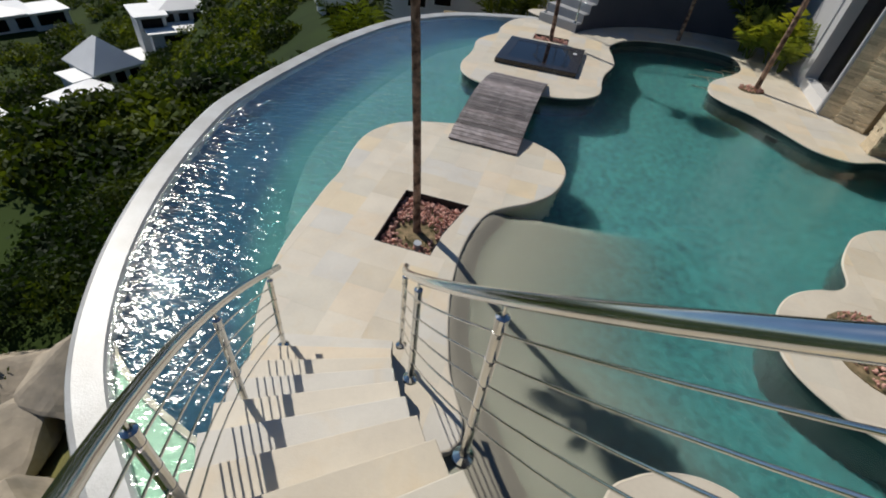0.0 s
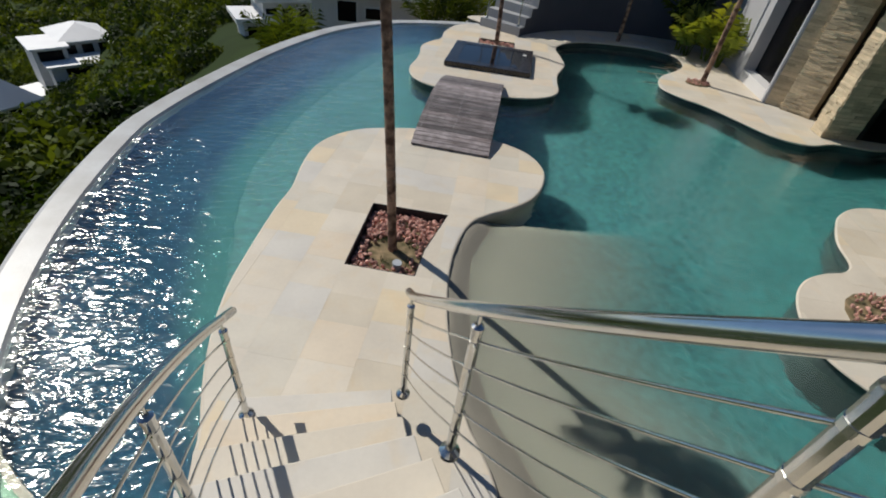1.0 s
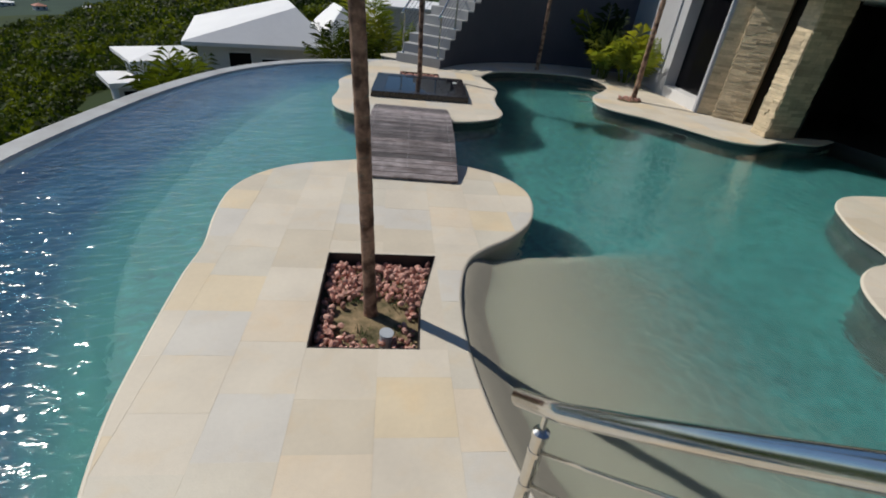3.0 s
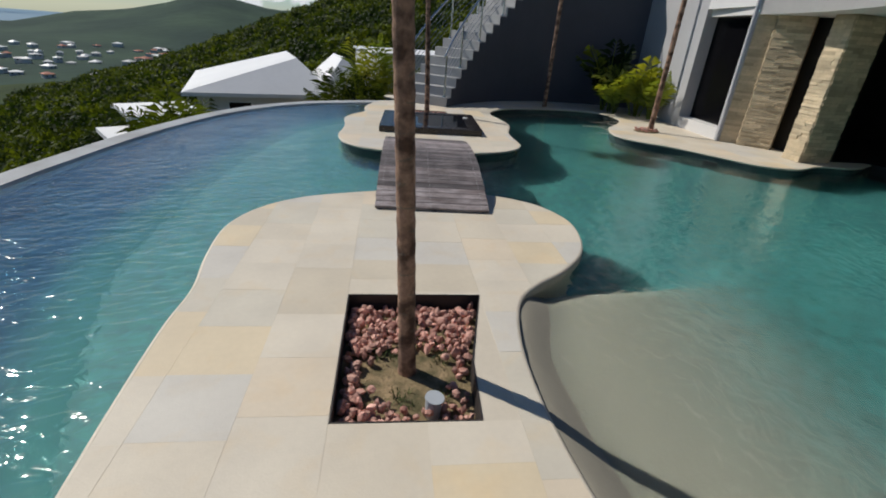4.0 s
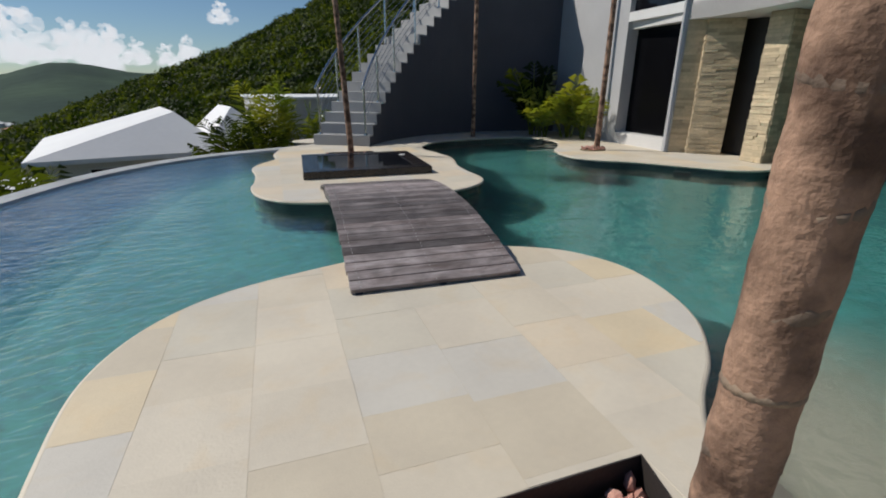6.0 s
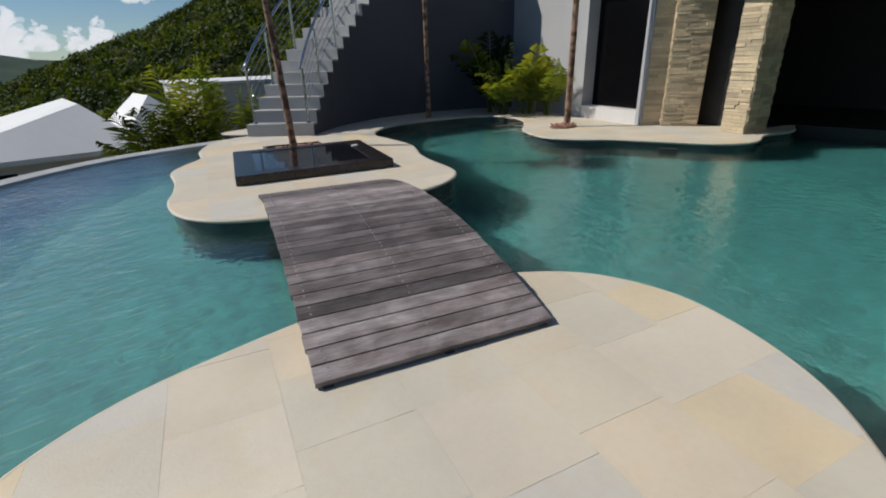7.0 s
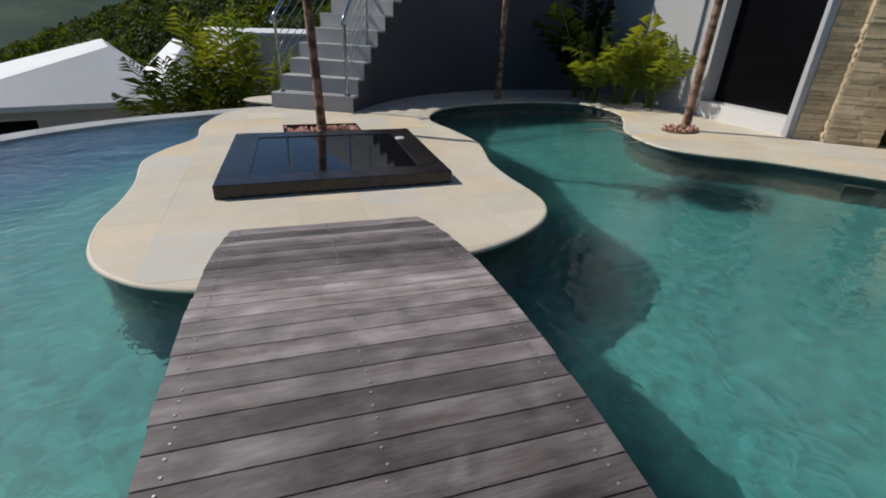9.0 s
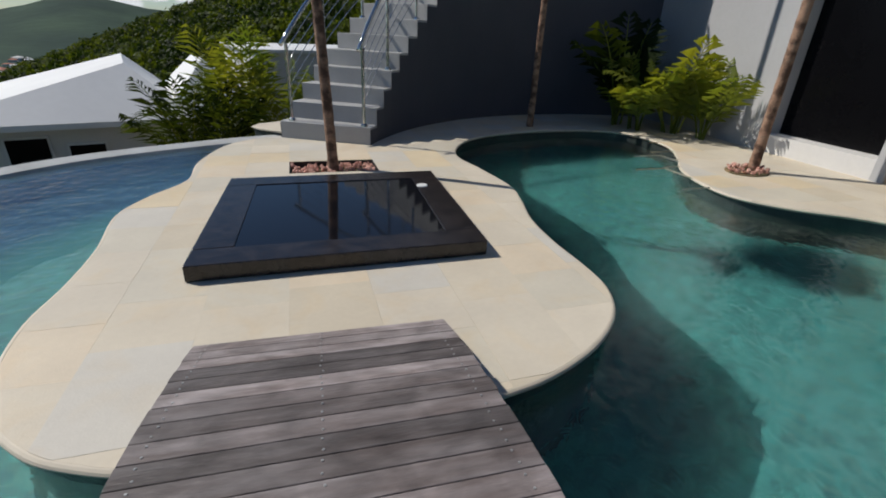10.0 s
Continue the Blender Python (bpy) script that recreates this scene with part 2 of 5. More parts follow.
def let_light_through(m, share, tint):
    """Leaves glow when the sun stands behind them."""
    N, L = m.node_tree.nodes, m.node_tree.links
    b, out = N["Principled BSDF"], N["Material Output"]
    tr, mix, col = N.new("ShaderNodeBsdfTranslucent"), N.new("ShaderNodeMixShader"), N.new("ShaderNodeMix")
    col.data_type, col.blend_type = "RGBA", "MULTIPLY"
    col.inputs[0].default_value = 1.0
    col.inputs[7].default_value = (*tint, 1)
    L.new(b.inputs["Base Color"].links[0].from_socket, col.inputs[6])
    L.new(col.outputs[2], tr.inputs["Color"])
    mix.inputs[0].default_value = share
    L.new(b.outputs["BSDF"], mix.inputs[1]), L.new(tr.outputs["BSDF"], mix.inputs[2])
    L.new(mix.outputs["Shader"], out.inputs["Surface"])


let_light_through(LEAF, 0.42, (1.5, 1.35, 0.7))
let_light_through(LEAFY, 0.5, (1.5, 1.3, 0.6))
HILL = material("wooded_hillside", (0.036, 0.058, 0.010), 0.9, vary=0.4, scale=0.035, fine=0.35, bump=0.9, bump_scale=0.25, second=(0.016, 0.030, 0.006), spec=0.1)
ROCK = material("pale_boulder", (0.46, 0.38, 0.28), 0.85, vary=0.2, scale=1.5, fine=9, bump=0.6, bump_scale=6, second=(0.22, 0.19, 0.15))
TERRA = material("terracotta_roof", (0.42, 0.16, 0.10), 0.8, vary=0.15, scale=0.3, fine=3)
CLOUD = material("cloud", (0.12, 0.12, 0.12), 1.0, vary=0.03, scale=0.004, fine=0.02, bump=0, spec=0.0)
# emission stands in for sunlight scattered through the clouds
CLOUD.node_tree.nodes["Principled BSDF"].inputs["Emission Color"].default_value = (0.92, 0.95, 1.0, 1)
CLOUD.node_tree.nodes["Principled BSDF"].inputs["Emission Strength"].default_value = 0.95
CLOUD.node_tree.nodes["Principled BSDF"].inputs["Alpha"].default_value = 0.24
GREYPIPE = material("grey_plastic", (0.42, 0.45, 0.48), 0.5, vary=0.05)


# ---- building helpers ----
def part(name, bm, mat, parent=None, label="", smooth=False):
    """Links a bmesh as one mesh object, under its thing where one is given."""
    me = bpy.data.meshes.new(name)
    bm.to_mesh(me)
    bm.free()
    me.materials.append(mat)
    if smooth:
        me.polygons.foreach_set("use_smooth", [True] * len(me.polygons))
    ob = new(name, me)
    if parent is not None:
        ob.parent = parent
        ob.matrix_parent_inverse = parent.matrix_world.inverted()
    return tagged(ob, label)


def thing(name, at, label, category, group="", kind=""):
    ob = new(name)
    ob.empty_display_size = 0.2
    ob.location = at
    bpy.context.view_layer.update()
    return tagged(ob, label, category, group, kind)


def mesh_of(verts, faces):
    bm = bmesh.new()
    vs = [bm.verts.new(v) for v in verts]
    for f in faces:
        try:
            bm.faces.new([vs[i] for i in f])
        except ValueError:
            pass
    bmesh.ops.recalc_face_normals(bm, faces=bm.faces)
    return bm


def raw(name, verts, faces, mat, smooth=False):
    me = bpy.data.meshes.new(name)
    me.from_pydata([tuple(v) for v in verts], [], [tuple(f) for f in faces])
    me.materials.append(mat)
    if smooth:
        me.polygons.foreach_set("use_smooth", [True] * len(me.polygons))
    return new(name, me)


def curve_through(points, per=8, closed=True):
    """Smooth (Catmull-Rom) line through plan points."""
    p = [Vector((*q, 0)) if len(q) == 2 else Vector(q) for q in points]
    n, out = len(p), []
    for i in range(n if closed else n - 1):
        a, b, c, d = (p[(i + k) % n] if closed else p[min(max(i + k, 0), n - 1)] for k in (-1, 0, 1, 2))
        for s in range(per):
            t = s / per
            out.append(0.5 * (2 * b + (c - a) * t + (2 * a - 5 * b + 4 * c - d) * t * t + (3 * b - a - 3 * c + d) * t ** 3))
    if not closed:
        out.append(p[-1])
    return [(v.x, v.y, v.z) for v in out]


def area2(poly):
    return sum(a[0] * b[1] - b[0] * a[1] for a, b in zip(poly, poly[1:] + poly[:1]))


def inset(poly, d):
    """Moves a counter-clockwise outline inwards by d."""
    n, out = len(poly), []
    for i in range(n):
        a, b, c = (Vector(poly[(i + k) % n][:2]) for k in (-1, 0, 1))
        t = ((b - a).normalized() + (c - b).normalized())
        t = t.normalized() if t.length > 1e-6 else (c - b).normalized()
        out.append((b.x - t.y * d, b.y + t.x * d))
    return out


def slab(outline, rings, hole=None, hole_depth=0.15, top_fill=True):
    """A solid plate: rings of (inset, z) from the top face down; hole: an outline cut through its top."""
    poly = [q[:2] for q in outline]
    if area2(poly) < 0:
        poly = poly[::-1]
    bm = bmesh.new()
    loops = []
    for d, z in rings:
        loops.append([bm.verts.new((x, y, z)) for x, y in inset(poly, d)])
    n = len(poly)
    for a, b in zip(loops, loops[1:]):
        for i in range(n):
            bm.faces.new((a[i], b[i], b[(i + 1) % n], a[(i + 1) % n]))
    edges = [bm.edges.get((loops[0][i], loops[0][(i + 1) % n])) for i in range(n)]
    if hole:
        z = rings[0][1]
        hv = [bm.verts.new((x, y, z)) for x, y in hole]
        hb = [bm.verts.new((x, y, z - hole_depth)) for x, y in hole]
        k = len(hole)
        edges += [bm.edges.new((hv[i], hv[(i + 1) % k])) for i in range(k)]
        for i in range(k):
            bm.faces.new((hv[i], hb[i], hb[(i + 1) % k], hv[(i + 1) % k]))
        bm.faces.new(hb)
    bmesh.ops.triangle_fill(bm, use_beauty=True, use_dissolve=False, edges=edges)
    bmesh.ops.recalc_face_normals(bm, faces=bm.faces)
    return bm


def box(x0, x1, y0, y1, z0, z1, bevel=0.0, segs=2):
    bm = bmesh.new()
    bmesh.ops.create_cube(bm, size=1.0, matrix=Matrix.Translation(((x0 + x1) / 2, (y0 + y1) / 2, (z0 + z1) / 2)) @ Matrix.Diagonal((x1 - x0, y1 - y0, z1 - z0, 1)))
    if bevel:
        bmesh.ops.bevel(bm, geom=bm.edges[:], offset=bevel, segments=segs, affect="EDGES", profile=0.5)
    return bm


def prism(plan, z0, z1, bevel=0.0):
    """Upright block over a plan outline (z0 and z1 may be lists, one height a corner)."""
    n = len(plan)
    za = z0 if isinstance(z0, (list, tuple)) else [z0] * n
    zb = z1 if isinstance(z1, (list, tuple)) else [z1] * n
    v = [(x, y, z) for (x, y), z in zip(plan, za)] + [(x, y, z) for (x, y), z in zip(plan, zb)]
    f = [tuple(range(n))[::-1], tuple(range(n, 2 * n))] + [(i, (i + 1) % n, n + (i + 1) % n, n + i) for i in range(n)]
    bm = mesh_of(v, f)
    if bevel:
        bmesh.ops.bevel(bm, geom=bm.edges[:], offset=bevel, segments=2, affect="EDGES", profile=0.5)
    return bm


def wall_line(a, b, thick, z0, z1, bevel=0.0):
    """Straight wall from plan point a to b, its thickness to the left of the way."""
    d = Vector((b[0] - a[0], b[1] - a[1])).normalized()
    o = (-d.y * thick, d.x * thick)
    return prism([a, b, (b[0] + o[0], b[1] + o[1]), (a[0] + o[0], a[1] + o[1])], z0, z1, bevel)


def tube(points, radius, sides=10, radii=None, cap=True):
    """Round bar along a line of places."""
    P = [Vector(p) for p in points]
    bm = bmesh.new()
    rings = []
    for i, p in enumerate(P):
        d = (P[min(i + 1, len(P) - 1)] - P[max(i - 1, 0)]).normalized()
        u = d.cross(Vector((0, 0, 1)))
        u = u.normalized() if u.length > 1e-4 else Vector((1, 0, 0))
        w = u.cross(d)
        r = radii[i] if radii else radius
        rings.append([bm.verts.new(p + (u * math.cos(k * math.tau / sides) + w * math.sin(k * math.tau / sides)) * r) for k in range(sides)])
    for a, b in zip(rings, rings[1:]):
        for k in range(sides):
            bm.faces.new((a[k], a[(k + 1) % sides], b[(k + 1) % sides], b[k]))
    if cap:
        bm.faces.new(rings[0][::-1]), bm.faces.new(rings[-1])
    bmesh.ops.recalc_face_normals(bm, faces=bm.faces)
    return bm


def add_into(bm, other):
    me = bpy.data.meshes.new("joined")
    other.to_mesh(me)
    other.free()
    bm.from_mesh(me)
    bpy.data.meshes.remove(me)


def clip_to(poly, rect):
    """The part of an outline that lies inside a convex counter-clockwise outline."""
    out = list(poly)
    for (ax, ay), (bx, by) in zip(rect, rect[1:] + rect[:1]):
        src, out = out, []
        side = lambda q: (bx - ax) * (q[1] - ay) - (by - ay) * (q[0] - ax)
        for p, q in zip(src, src[1:] + src[:1]):
            sp, sq = side(p), side(q)
            if sp >= 0:
                out.append(p)
            if (sp >= 0) != (sq >= 0):
                t = sp / (sp - sq)
                out.append((p[0] + (q[0] - p[0]) * t, p[1] + (q[1] - p[1]) * t))
        if len(out) < 3:
            return []
    return out


def inside(poly, x, y):
    hit, n = False, len(poly)
    for i in range(n):
        (x1, y1), (x2, y2) = poly[i][:2], poly[(i + 1) % n][:2]
        if (y1 > y) != (y2 > y) and x < (x2 - x1) * (y - y1) / (y2 - y1) + x1:
            hit = not hit
    return hit


# ---- pool ----
AX = radians(-16.0)                    # the paving, the bridge and the black basin share this turn
U, V = Vector((math.cos(AX), math.sin(AX))), Vector((-math.sin(AX), math.cos(AX)))
WATER_Z = -0.11
ISLAND = [(-1.10, 2.3), (-1.36, 3.2), (-1.46, 3.9), (-1.45, 4.5), (-1.36, 5.05), (-1.2, 5.8), (-1.07, 6.25), (-1.01, 6.75), (-0.88, 7.3), (-0.6, 7.7), (-0.2, 7.93),
          (0.3, 8.0), (0.9, 8.0), (1.4, 7.9), (1.85, 7.65), (2.2, 7.3), (2.31, 6.85), (2.2, 6.45), (1.95, 6.08), (1.6, 5.83), (1.25, 5.68), (1.0, 5.5), (0.78, 5.12),
          (0.62, 4.65), (0.52, 4.1), (0.49, 3.6), (0.5, 3.1), (0.5, 2.3)]
BACKDECK = [(3.2, 15.0), (2.7, 14.85), (2.26, 14.55), (1.88, 13.85), (1.72, 13.25), (1.37, 12.85), (1.15, 12.48), (1.05, 11.9), (0.92, 11.44), (0.78, 11.07), (0.72, 10.7),
            (0.74, 10.42), (0.83, 10.2), (0.98, 10.01), (1.3, 9.8), (1.9, 9.62), (2.5, 9.53), (2.8, 9.52), (3.12, 9.58), (3.4, 9.71), (3.6, 9.91), (3.71, 10.16), (3.83, 10.6),
            (4.0, 11.03), (4.24, 11.42), (4.43, 11.8), (4.54, 12.4), (4.66, 13.1), (5.2, 13.68), (5.96, 13.93), (7.0, 13.86), (7.7, 13.62), (8.05, 13.2), (7.85, 12.4),
            (7.3, 11.85), (6.75, 11.45), (6.4, 11.0), (6.25, 10.55), (6.42, 10.08), (6.75, 9.62), (7.02, 8.95), (7.3, 8.28), (7.8, 7.97), (8.5, 8.05), (9.2, 7.85), (9.9, 8.0)]
SIDEDECK = [(8.6, 5.2), (7.9, 5.7), (7.3, 5.9), (6.8, 5.93), (6.35, 5.75), (6.05, 5.5), (5.72, 5.12), (5.52, 4.72), (5.3, 4.58), (5.0, 4.56), (4.65, 4.45), (4.35, 4.22), (4.1, 3.85),
            (4.0, 3.4), (4.2, 2.9), (4.6, 2.5), (5.3, 2.0), (6.2, 1.6), (7.5, 1.4), (9.0, 1.5), (9.9, 2.5), (9.9, 4.6)]
NEARDECK = [(1.70, 2.0), (2.0, 2.19), (2.34, 2.24), (2.66, 2.18), (2.9, 2.0), (3.0, 1.6), (2.9, 0.9), (2.5, 0.2), (1.9, -0.2), (1.5, 0.4), (1.45, 1.3)]
RIM_LINE = [(-0.45, 0.1), (-0.95, 0.6), (-1.5, 1.15), (-2.15, 1.82), (-2.86, 2.84), (-3.34, 4.2), (-3.58, 5.8), (-3.58, 7.6), (-3.4, 8.6), (-2.93, 10.0), (-2.1, 11.95), (-0.95, 13.75),
            (0.5, 14.88), (2.1, 15.3), (3.4, 15.4)]
PLANTER = [(-0.42, 4.81), (0.264, 4.61), (0.41, 5.02), (0.756, 5.66), (-0.109, 5.90)]

rim_out = [p[:2] for p in curve_through(RIM_LINE, 8, False)]


def beside(line, d):
    """An open plan line moved to its right by d."""
    out = []
    for i, p in enumerate(line):
        a, b = Vector(line[max(i - 1, 0)]), Vector(line[min(i + 1, len(line) - 1)])
        t = (b - a).normalized()
        out.append((p[0] + t.y * d, p[1] - t.x * d))
    return out


def strip(lines, close=True):
    """A ribbon through lines of places of equal count."""
    n = len(lines[0])
    verts = [p for line in lines for p in line]
    faces = [(r * n + i, r * n + i + 1, (r + 1) * n + i + 1, (r + 1) * n + i) for r in range(len(lines) - 1) for i in range(n - 1)]
    return mesh_of(verts, faces)


def at_z(line, z):
    return [(x, y, z) for x, y in line]


rim_in = beside(rim_out, 0.33)
tagged(part("pool_rim", strip([at_z(rim_out, -3.2), at_z(rim_out, -0.11), at_z(beside(rim_out, 0.015), -0.082), at_z(beside(rim_out, 0.06), -0.07), at_z(beside(rim_out, 0.29), -0.085),
                               at_z(rim_in, -0.13), at_z(rim_in, -1.35)]), RIM),
       "pale wet rendered rim of the infinity pool", "pool rim", kind="structure")
band = [at_z(beside(rim_out, d_), z_) for d_, z_ in ((0.30, -0.30), (0.7, -0.56), (1.05, -0.71), (1.4, -0.80), (1.75, -0.857), (2.0, -0.95))]
tagged(part("pool_wall", strip(band), NAVY, smooth=True), "navy mosaic slope under the pool's outer edge", "pool wall", kind="structure")

# the pale shelf by the foot of the stairs
shelf_in = [(-0.8, 1.9), (-1.45, 2.25), (-2.05, 2.62), (-2.5, 2.98), (-2.86, 3.45), (-3.12, 4.2), (-3.3, 5.2)]
shelf_line = [p[:2] for p in curve_through(shelf_in, 6, False)]
shelf_poly = shelf_line + [(-3.5, 5.2), (-3.35, 4.0), (-2.8, 2.7), (-2.0, 1.6), (-1.0, 0.5), (-0.4, 0.9)]
tagged(part("pool_shelf", slab(shelf_poly, [(0.0, -0.26), (0.0, -1.25)]), SHELF), "shallow pale green plaster shelf in the pool", "pool shelf", kind="structure")
tagged(part("pool_shelf_edge", strip([at_z(shelf_line, -0.22), at_z(beside(shelf_line, 0.05), -0.20), at_z(beside(shelf_line, 0.05), -0.3)]), LIME), "pale edge of the pool shelf", "pool edge", kind="structure")


def floor_depth(x, y):
    """The pool's floor: a sandy beach falls away beside the first island."""
    z = -0.88
    if inside(ISLAND_CORE, x, y):
        return z
    best = 9.0
    for (ax, ay), (bx, by) in zip(BEACH, BEACH[1:]):
        d = Vector((bx - ax, by - ay))
        t = max(0.0, min(1.0, ((x - ax) * d.x + (y - ay) * d.y) / d.length_squared))
        best = min(best, math.hypot(x - ax - d.x * t, y - ay - d.y * t))
    k = min(1.0, best / 3.4)
    beach = -0.012 - 0.10 * min(1.0, best / 0.30) - 0.76 * (0.3 * k + 0.7 * k * k * (3 - 2 * k))
    side = 1.0 if x > 0.2 else 0.0
    fade = max(0.0, min(1.0, (6.1 - y) / 0.45))
    fade = fade * fade * (3 - 2 * fade) * side
    return z + (beach - z) * fade + 0.012 * noise.noise((x * 1.3, y * 1.3, 0))


ISLAND_CORE = inset([q[:2] for q in curve_through(ISLAND[::-1], 6)], 0.19)
BEACH = [(1.05, 5.62), (0.74, 5.1), (0.56, 4.5), (0.46, 3.7), (0.5, 3.1), (0.9, 2.0)]
nx, ny, cell = 118, 152, 0.126
gv = [(-4.2 + i * cell, -3.4 + j * cell, floor_depth(-4.2 + i * cell, -3.4 + j * cell)) for j in range(ny) for i in range(nx)]
gf = [(j * nx + i, j * nx + i + 1, (j + 1) * nx + i + 1, (j + 1) * nx + i) for j in range(ny - 1) for i in range(nx - 1)
      if inside(rim_out + [(10.6, 15.4), (10.6, -3.4), (-0.4, -3.4)], -4.14 + i * cell, -3.34 + j * cell)]
tagged(raw("pool_floor", gv, gf, PLASTER, True), "pebble plaster pool floor, water's sandy-to-teal depth tint in its colour", "pool floor", kind="structure")
water_poly = beside(rim_out, 0.30) + [(10.4, 15.3), (10.4, -3.2), (0.2, -3.2)]
wbm = bmesh.new()
w_edges = []
Q0 = Vector((2.74, 13.50)) - V * 0.46
PLANTER2 = [tuple(Q0), tuple(Q0 + U * 0.90), tuple(Q0 + U * 0.90 + V * 0.46), tuple(Q0 + V * 0.46)]
for loop in (water_poly, inset(PLANTER, -0.02), inset(PLANTER2, -0.02)):
    vs = [wbm.verts.new((x, y, WATER_Z)) for x, y in loop]
    w_edges += [wbm.edges.new((a, b)) for a, b in zip(vs, vs[1:] + vs[:1])]
bmesh.ops.triangle_fill(wbm, use_beauty=True, use_dissolve=False, edges=w_edges)
for f_ in wbm.faces:
    if f_.normal.z < 0:
        f_.normal_flip()
water = tagged(part("water", wbm, WATER), "clear rippled turquoise pool water", "water", kind="structure")
water.visible_shadow = False


def paved(name, outline, label, coping=0.20, hole=None, skirt=SIDE, lip=0.028):
    """Stone-edged island: a smooth coping round a recessed bed for flags, over a darker wet wall."""
    line = [p[:2] for p in curve_through(outline, 6)]
    if area2(line) < 0:
        line = line[::-1]
    bm = slab(line, [(coping, -0.0016), (coping - 0.0006, 0.0), (0.016, -0.001), (0.006, -0.006), (0.0, -0.014), (0.0, -lip * 0.7), (0.006, -lip), (0.03, -lip - 0.012), (0.09, -lip - 0.02)], hole, 0.21)
    ob = tagged(part(name, bm, LIME), label, "pool deck", kind="structure")
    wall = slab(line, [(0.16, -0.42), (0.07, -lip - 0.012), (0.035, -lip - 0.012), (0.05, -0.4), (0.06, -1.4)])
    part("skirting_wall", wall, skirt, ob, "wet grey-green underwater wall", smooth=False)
    return ob, line


island, island_line = paved("deck_island", ISLAND, "cream limestone pool island with rounded edge", 0.024, PLANTER, LIME, 0.09)
deck_line_pts = BACKDECK + [(10.6, 8.2), (10.6, 16.0), (3.4, 16.0)]
backdeck, back_line = paved("deck_back", deck_line_pts, "cream limestone deck running from the basin to the house", 0.024, PLANTER2)
sidedeck, side_line = paved("deck_side", SIDEDECK, "wavy cream limestone deck beside the house", 0.024)
neardeck, near_line = paved("deck_near", NEARDECK, "small rounded cream limestone platform in the pool", 0.024)


def flags(parent, line, origin, keep, cols, v_lo, v_hi, seed, hole=None, coping=0.024, long=(0.30, 0.62)):
    """Lays limestone flags in columns along the common turn, their ends staggered, trimmed to the edge and round a hole."""
    rng = random.Random(seed)
    bed = inset(line, coping + 0.0004)
    o = Vector(origin)
    for u0, u1 in zip(cols, cols[1:]):
        v = v_lo - rng.uniform(0, 0.4)
        while v < v_hi:
            w = v + rng.choice((0.42, 0.42, rng.uniform(*long)))
            spans = [(v, w)]
            if hole and hole[0] - 1e-4 < (u0 + u1) / 2 < hole[1] + 1e-4:
                spans = [(a, b) for a, b in ((v, min(w, hole[2])), (max(v, hole[3]), w)) if b - a > 0.02]
            for v0, v1 in spans:
                g = 0.0004
                rect = [o + U * (u0 + g) + V * (v0 + g), o + U * (u1 - g) + V * (v0 + g), o + U * (u1 - g) + V * (v1 - g), o + U * (u0 + g) + V * (v1 - g)]
                mid = o + U * ((u0 + u1) / 2) + V * ((v0 + v1) / 2)
                if not keep(mid.x, mid.y):
                    continue
                poly = clip_to(bed, [tuple(q) for q in rect])
                if len(poly) < 3 or abs(area2(poly)) < 0.006:
                    continue
                part("paving_flag", prism(poly, -0.015, rng.uniform(-0.0008, 0.0008)), TILE, parent)
            v = w


# ---- stairs and walls ----
def ring_point(c, r, deg):
    return (c[0] + r * math.cos(radians(deg)), c[1] + r * math.sin(radians(deg)))


def curved_stairs(c, r0, r1, start, turn, count, riser, step_deg, foot, wall_top, label):
    st = thing("staircase", (*ring_point(c, (r0 + r1) / 2, start), 0), label, "staircase")
    for i in range(count):
        a0, a1 = start + turn * step_deg * i, start + turn * step_deg * (i + 1.02)
        seg = 3
        inner = [ring_point(c, r0, a0 + (a1 - a0) * k / seg) for k in range(seg + 1)]
        outer = [ring_point(c, r1, a0 + (a1 - a0) * k / seg) for k in range(seg + 1)]
        top = riser * (i + 1)
        part("step", prism(inner + outer[::-1], top - riser - 0.001 if i else foot, top, 0.006), CONC if turn < 0 else TILE, st)
    a1 = start + turn * step_deg * count
    n = count
    # under side: the solid flank below the steps
    for r, mat, nm in ((r0, SLATE, "inner_flank"), (r1, SLATE if turn < 0 else WHITE, "outer_flank")):
        d = -0.02 if r == r0 else 0.02
        verts, faces = [], []
        for i in range(n):
            for k in (0, 1):
                a = start + turn * step_deg * (i + k)
                verts += [(*ring_point(c, r - d, a), foot), (*ring_point(c, r - d, a), riser * (i + 1) - 0.03), (*ring_point(c, r + d * 0.15, a), foot), (*ring_point(c, r + d * 0.15, a), riser * (i + 1) - 0.03)]
            b = i * 8
            faces += [(b, b + 4, b + 5, b + 1), (b + 2, b + 3, b + 7, b + 6), (b + 1, b + 5, b + 7, b + 3)]
        fl = mesh_of(verts, faces)
        bmesh.ops.remove_doubles(fl, verts=fl.verts, dist=0.002)
        part(nm, fl, mat, st)
    return st


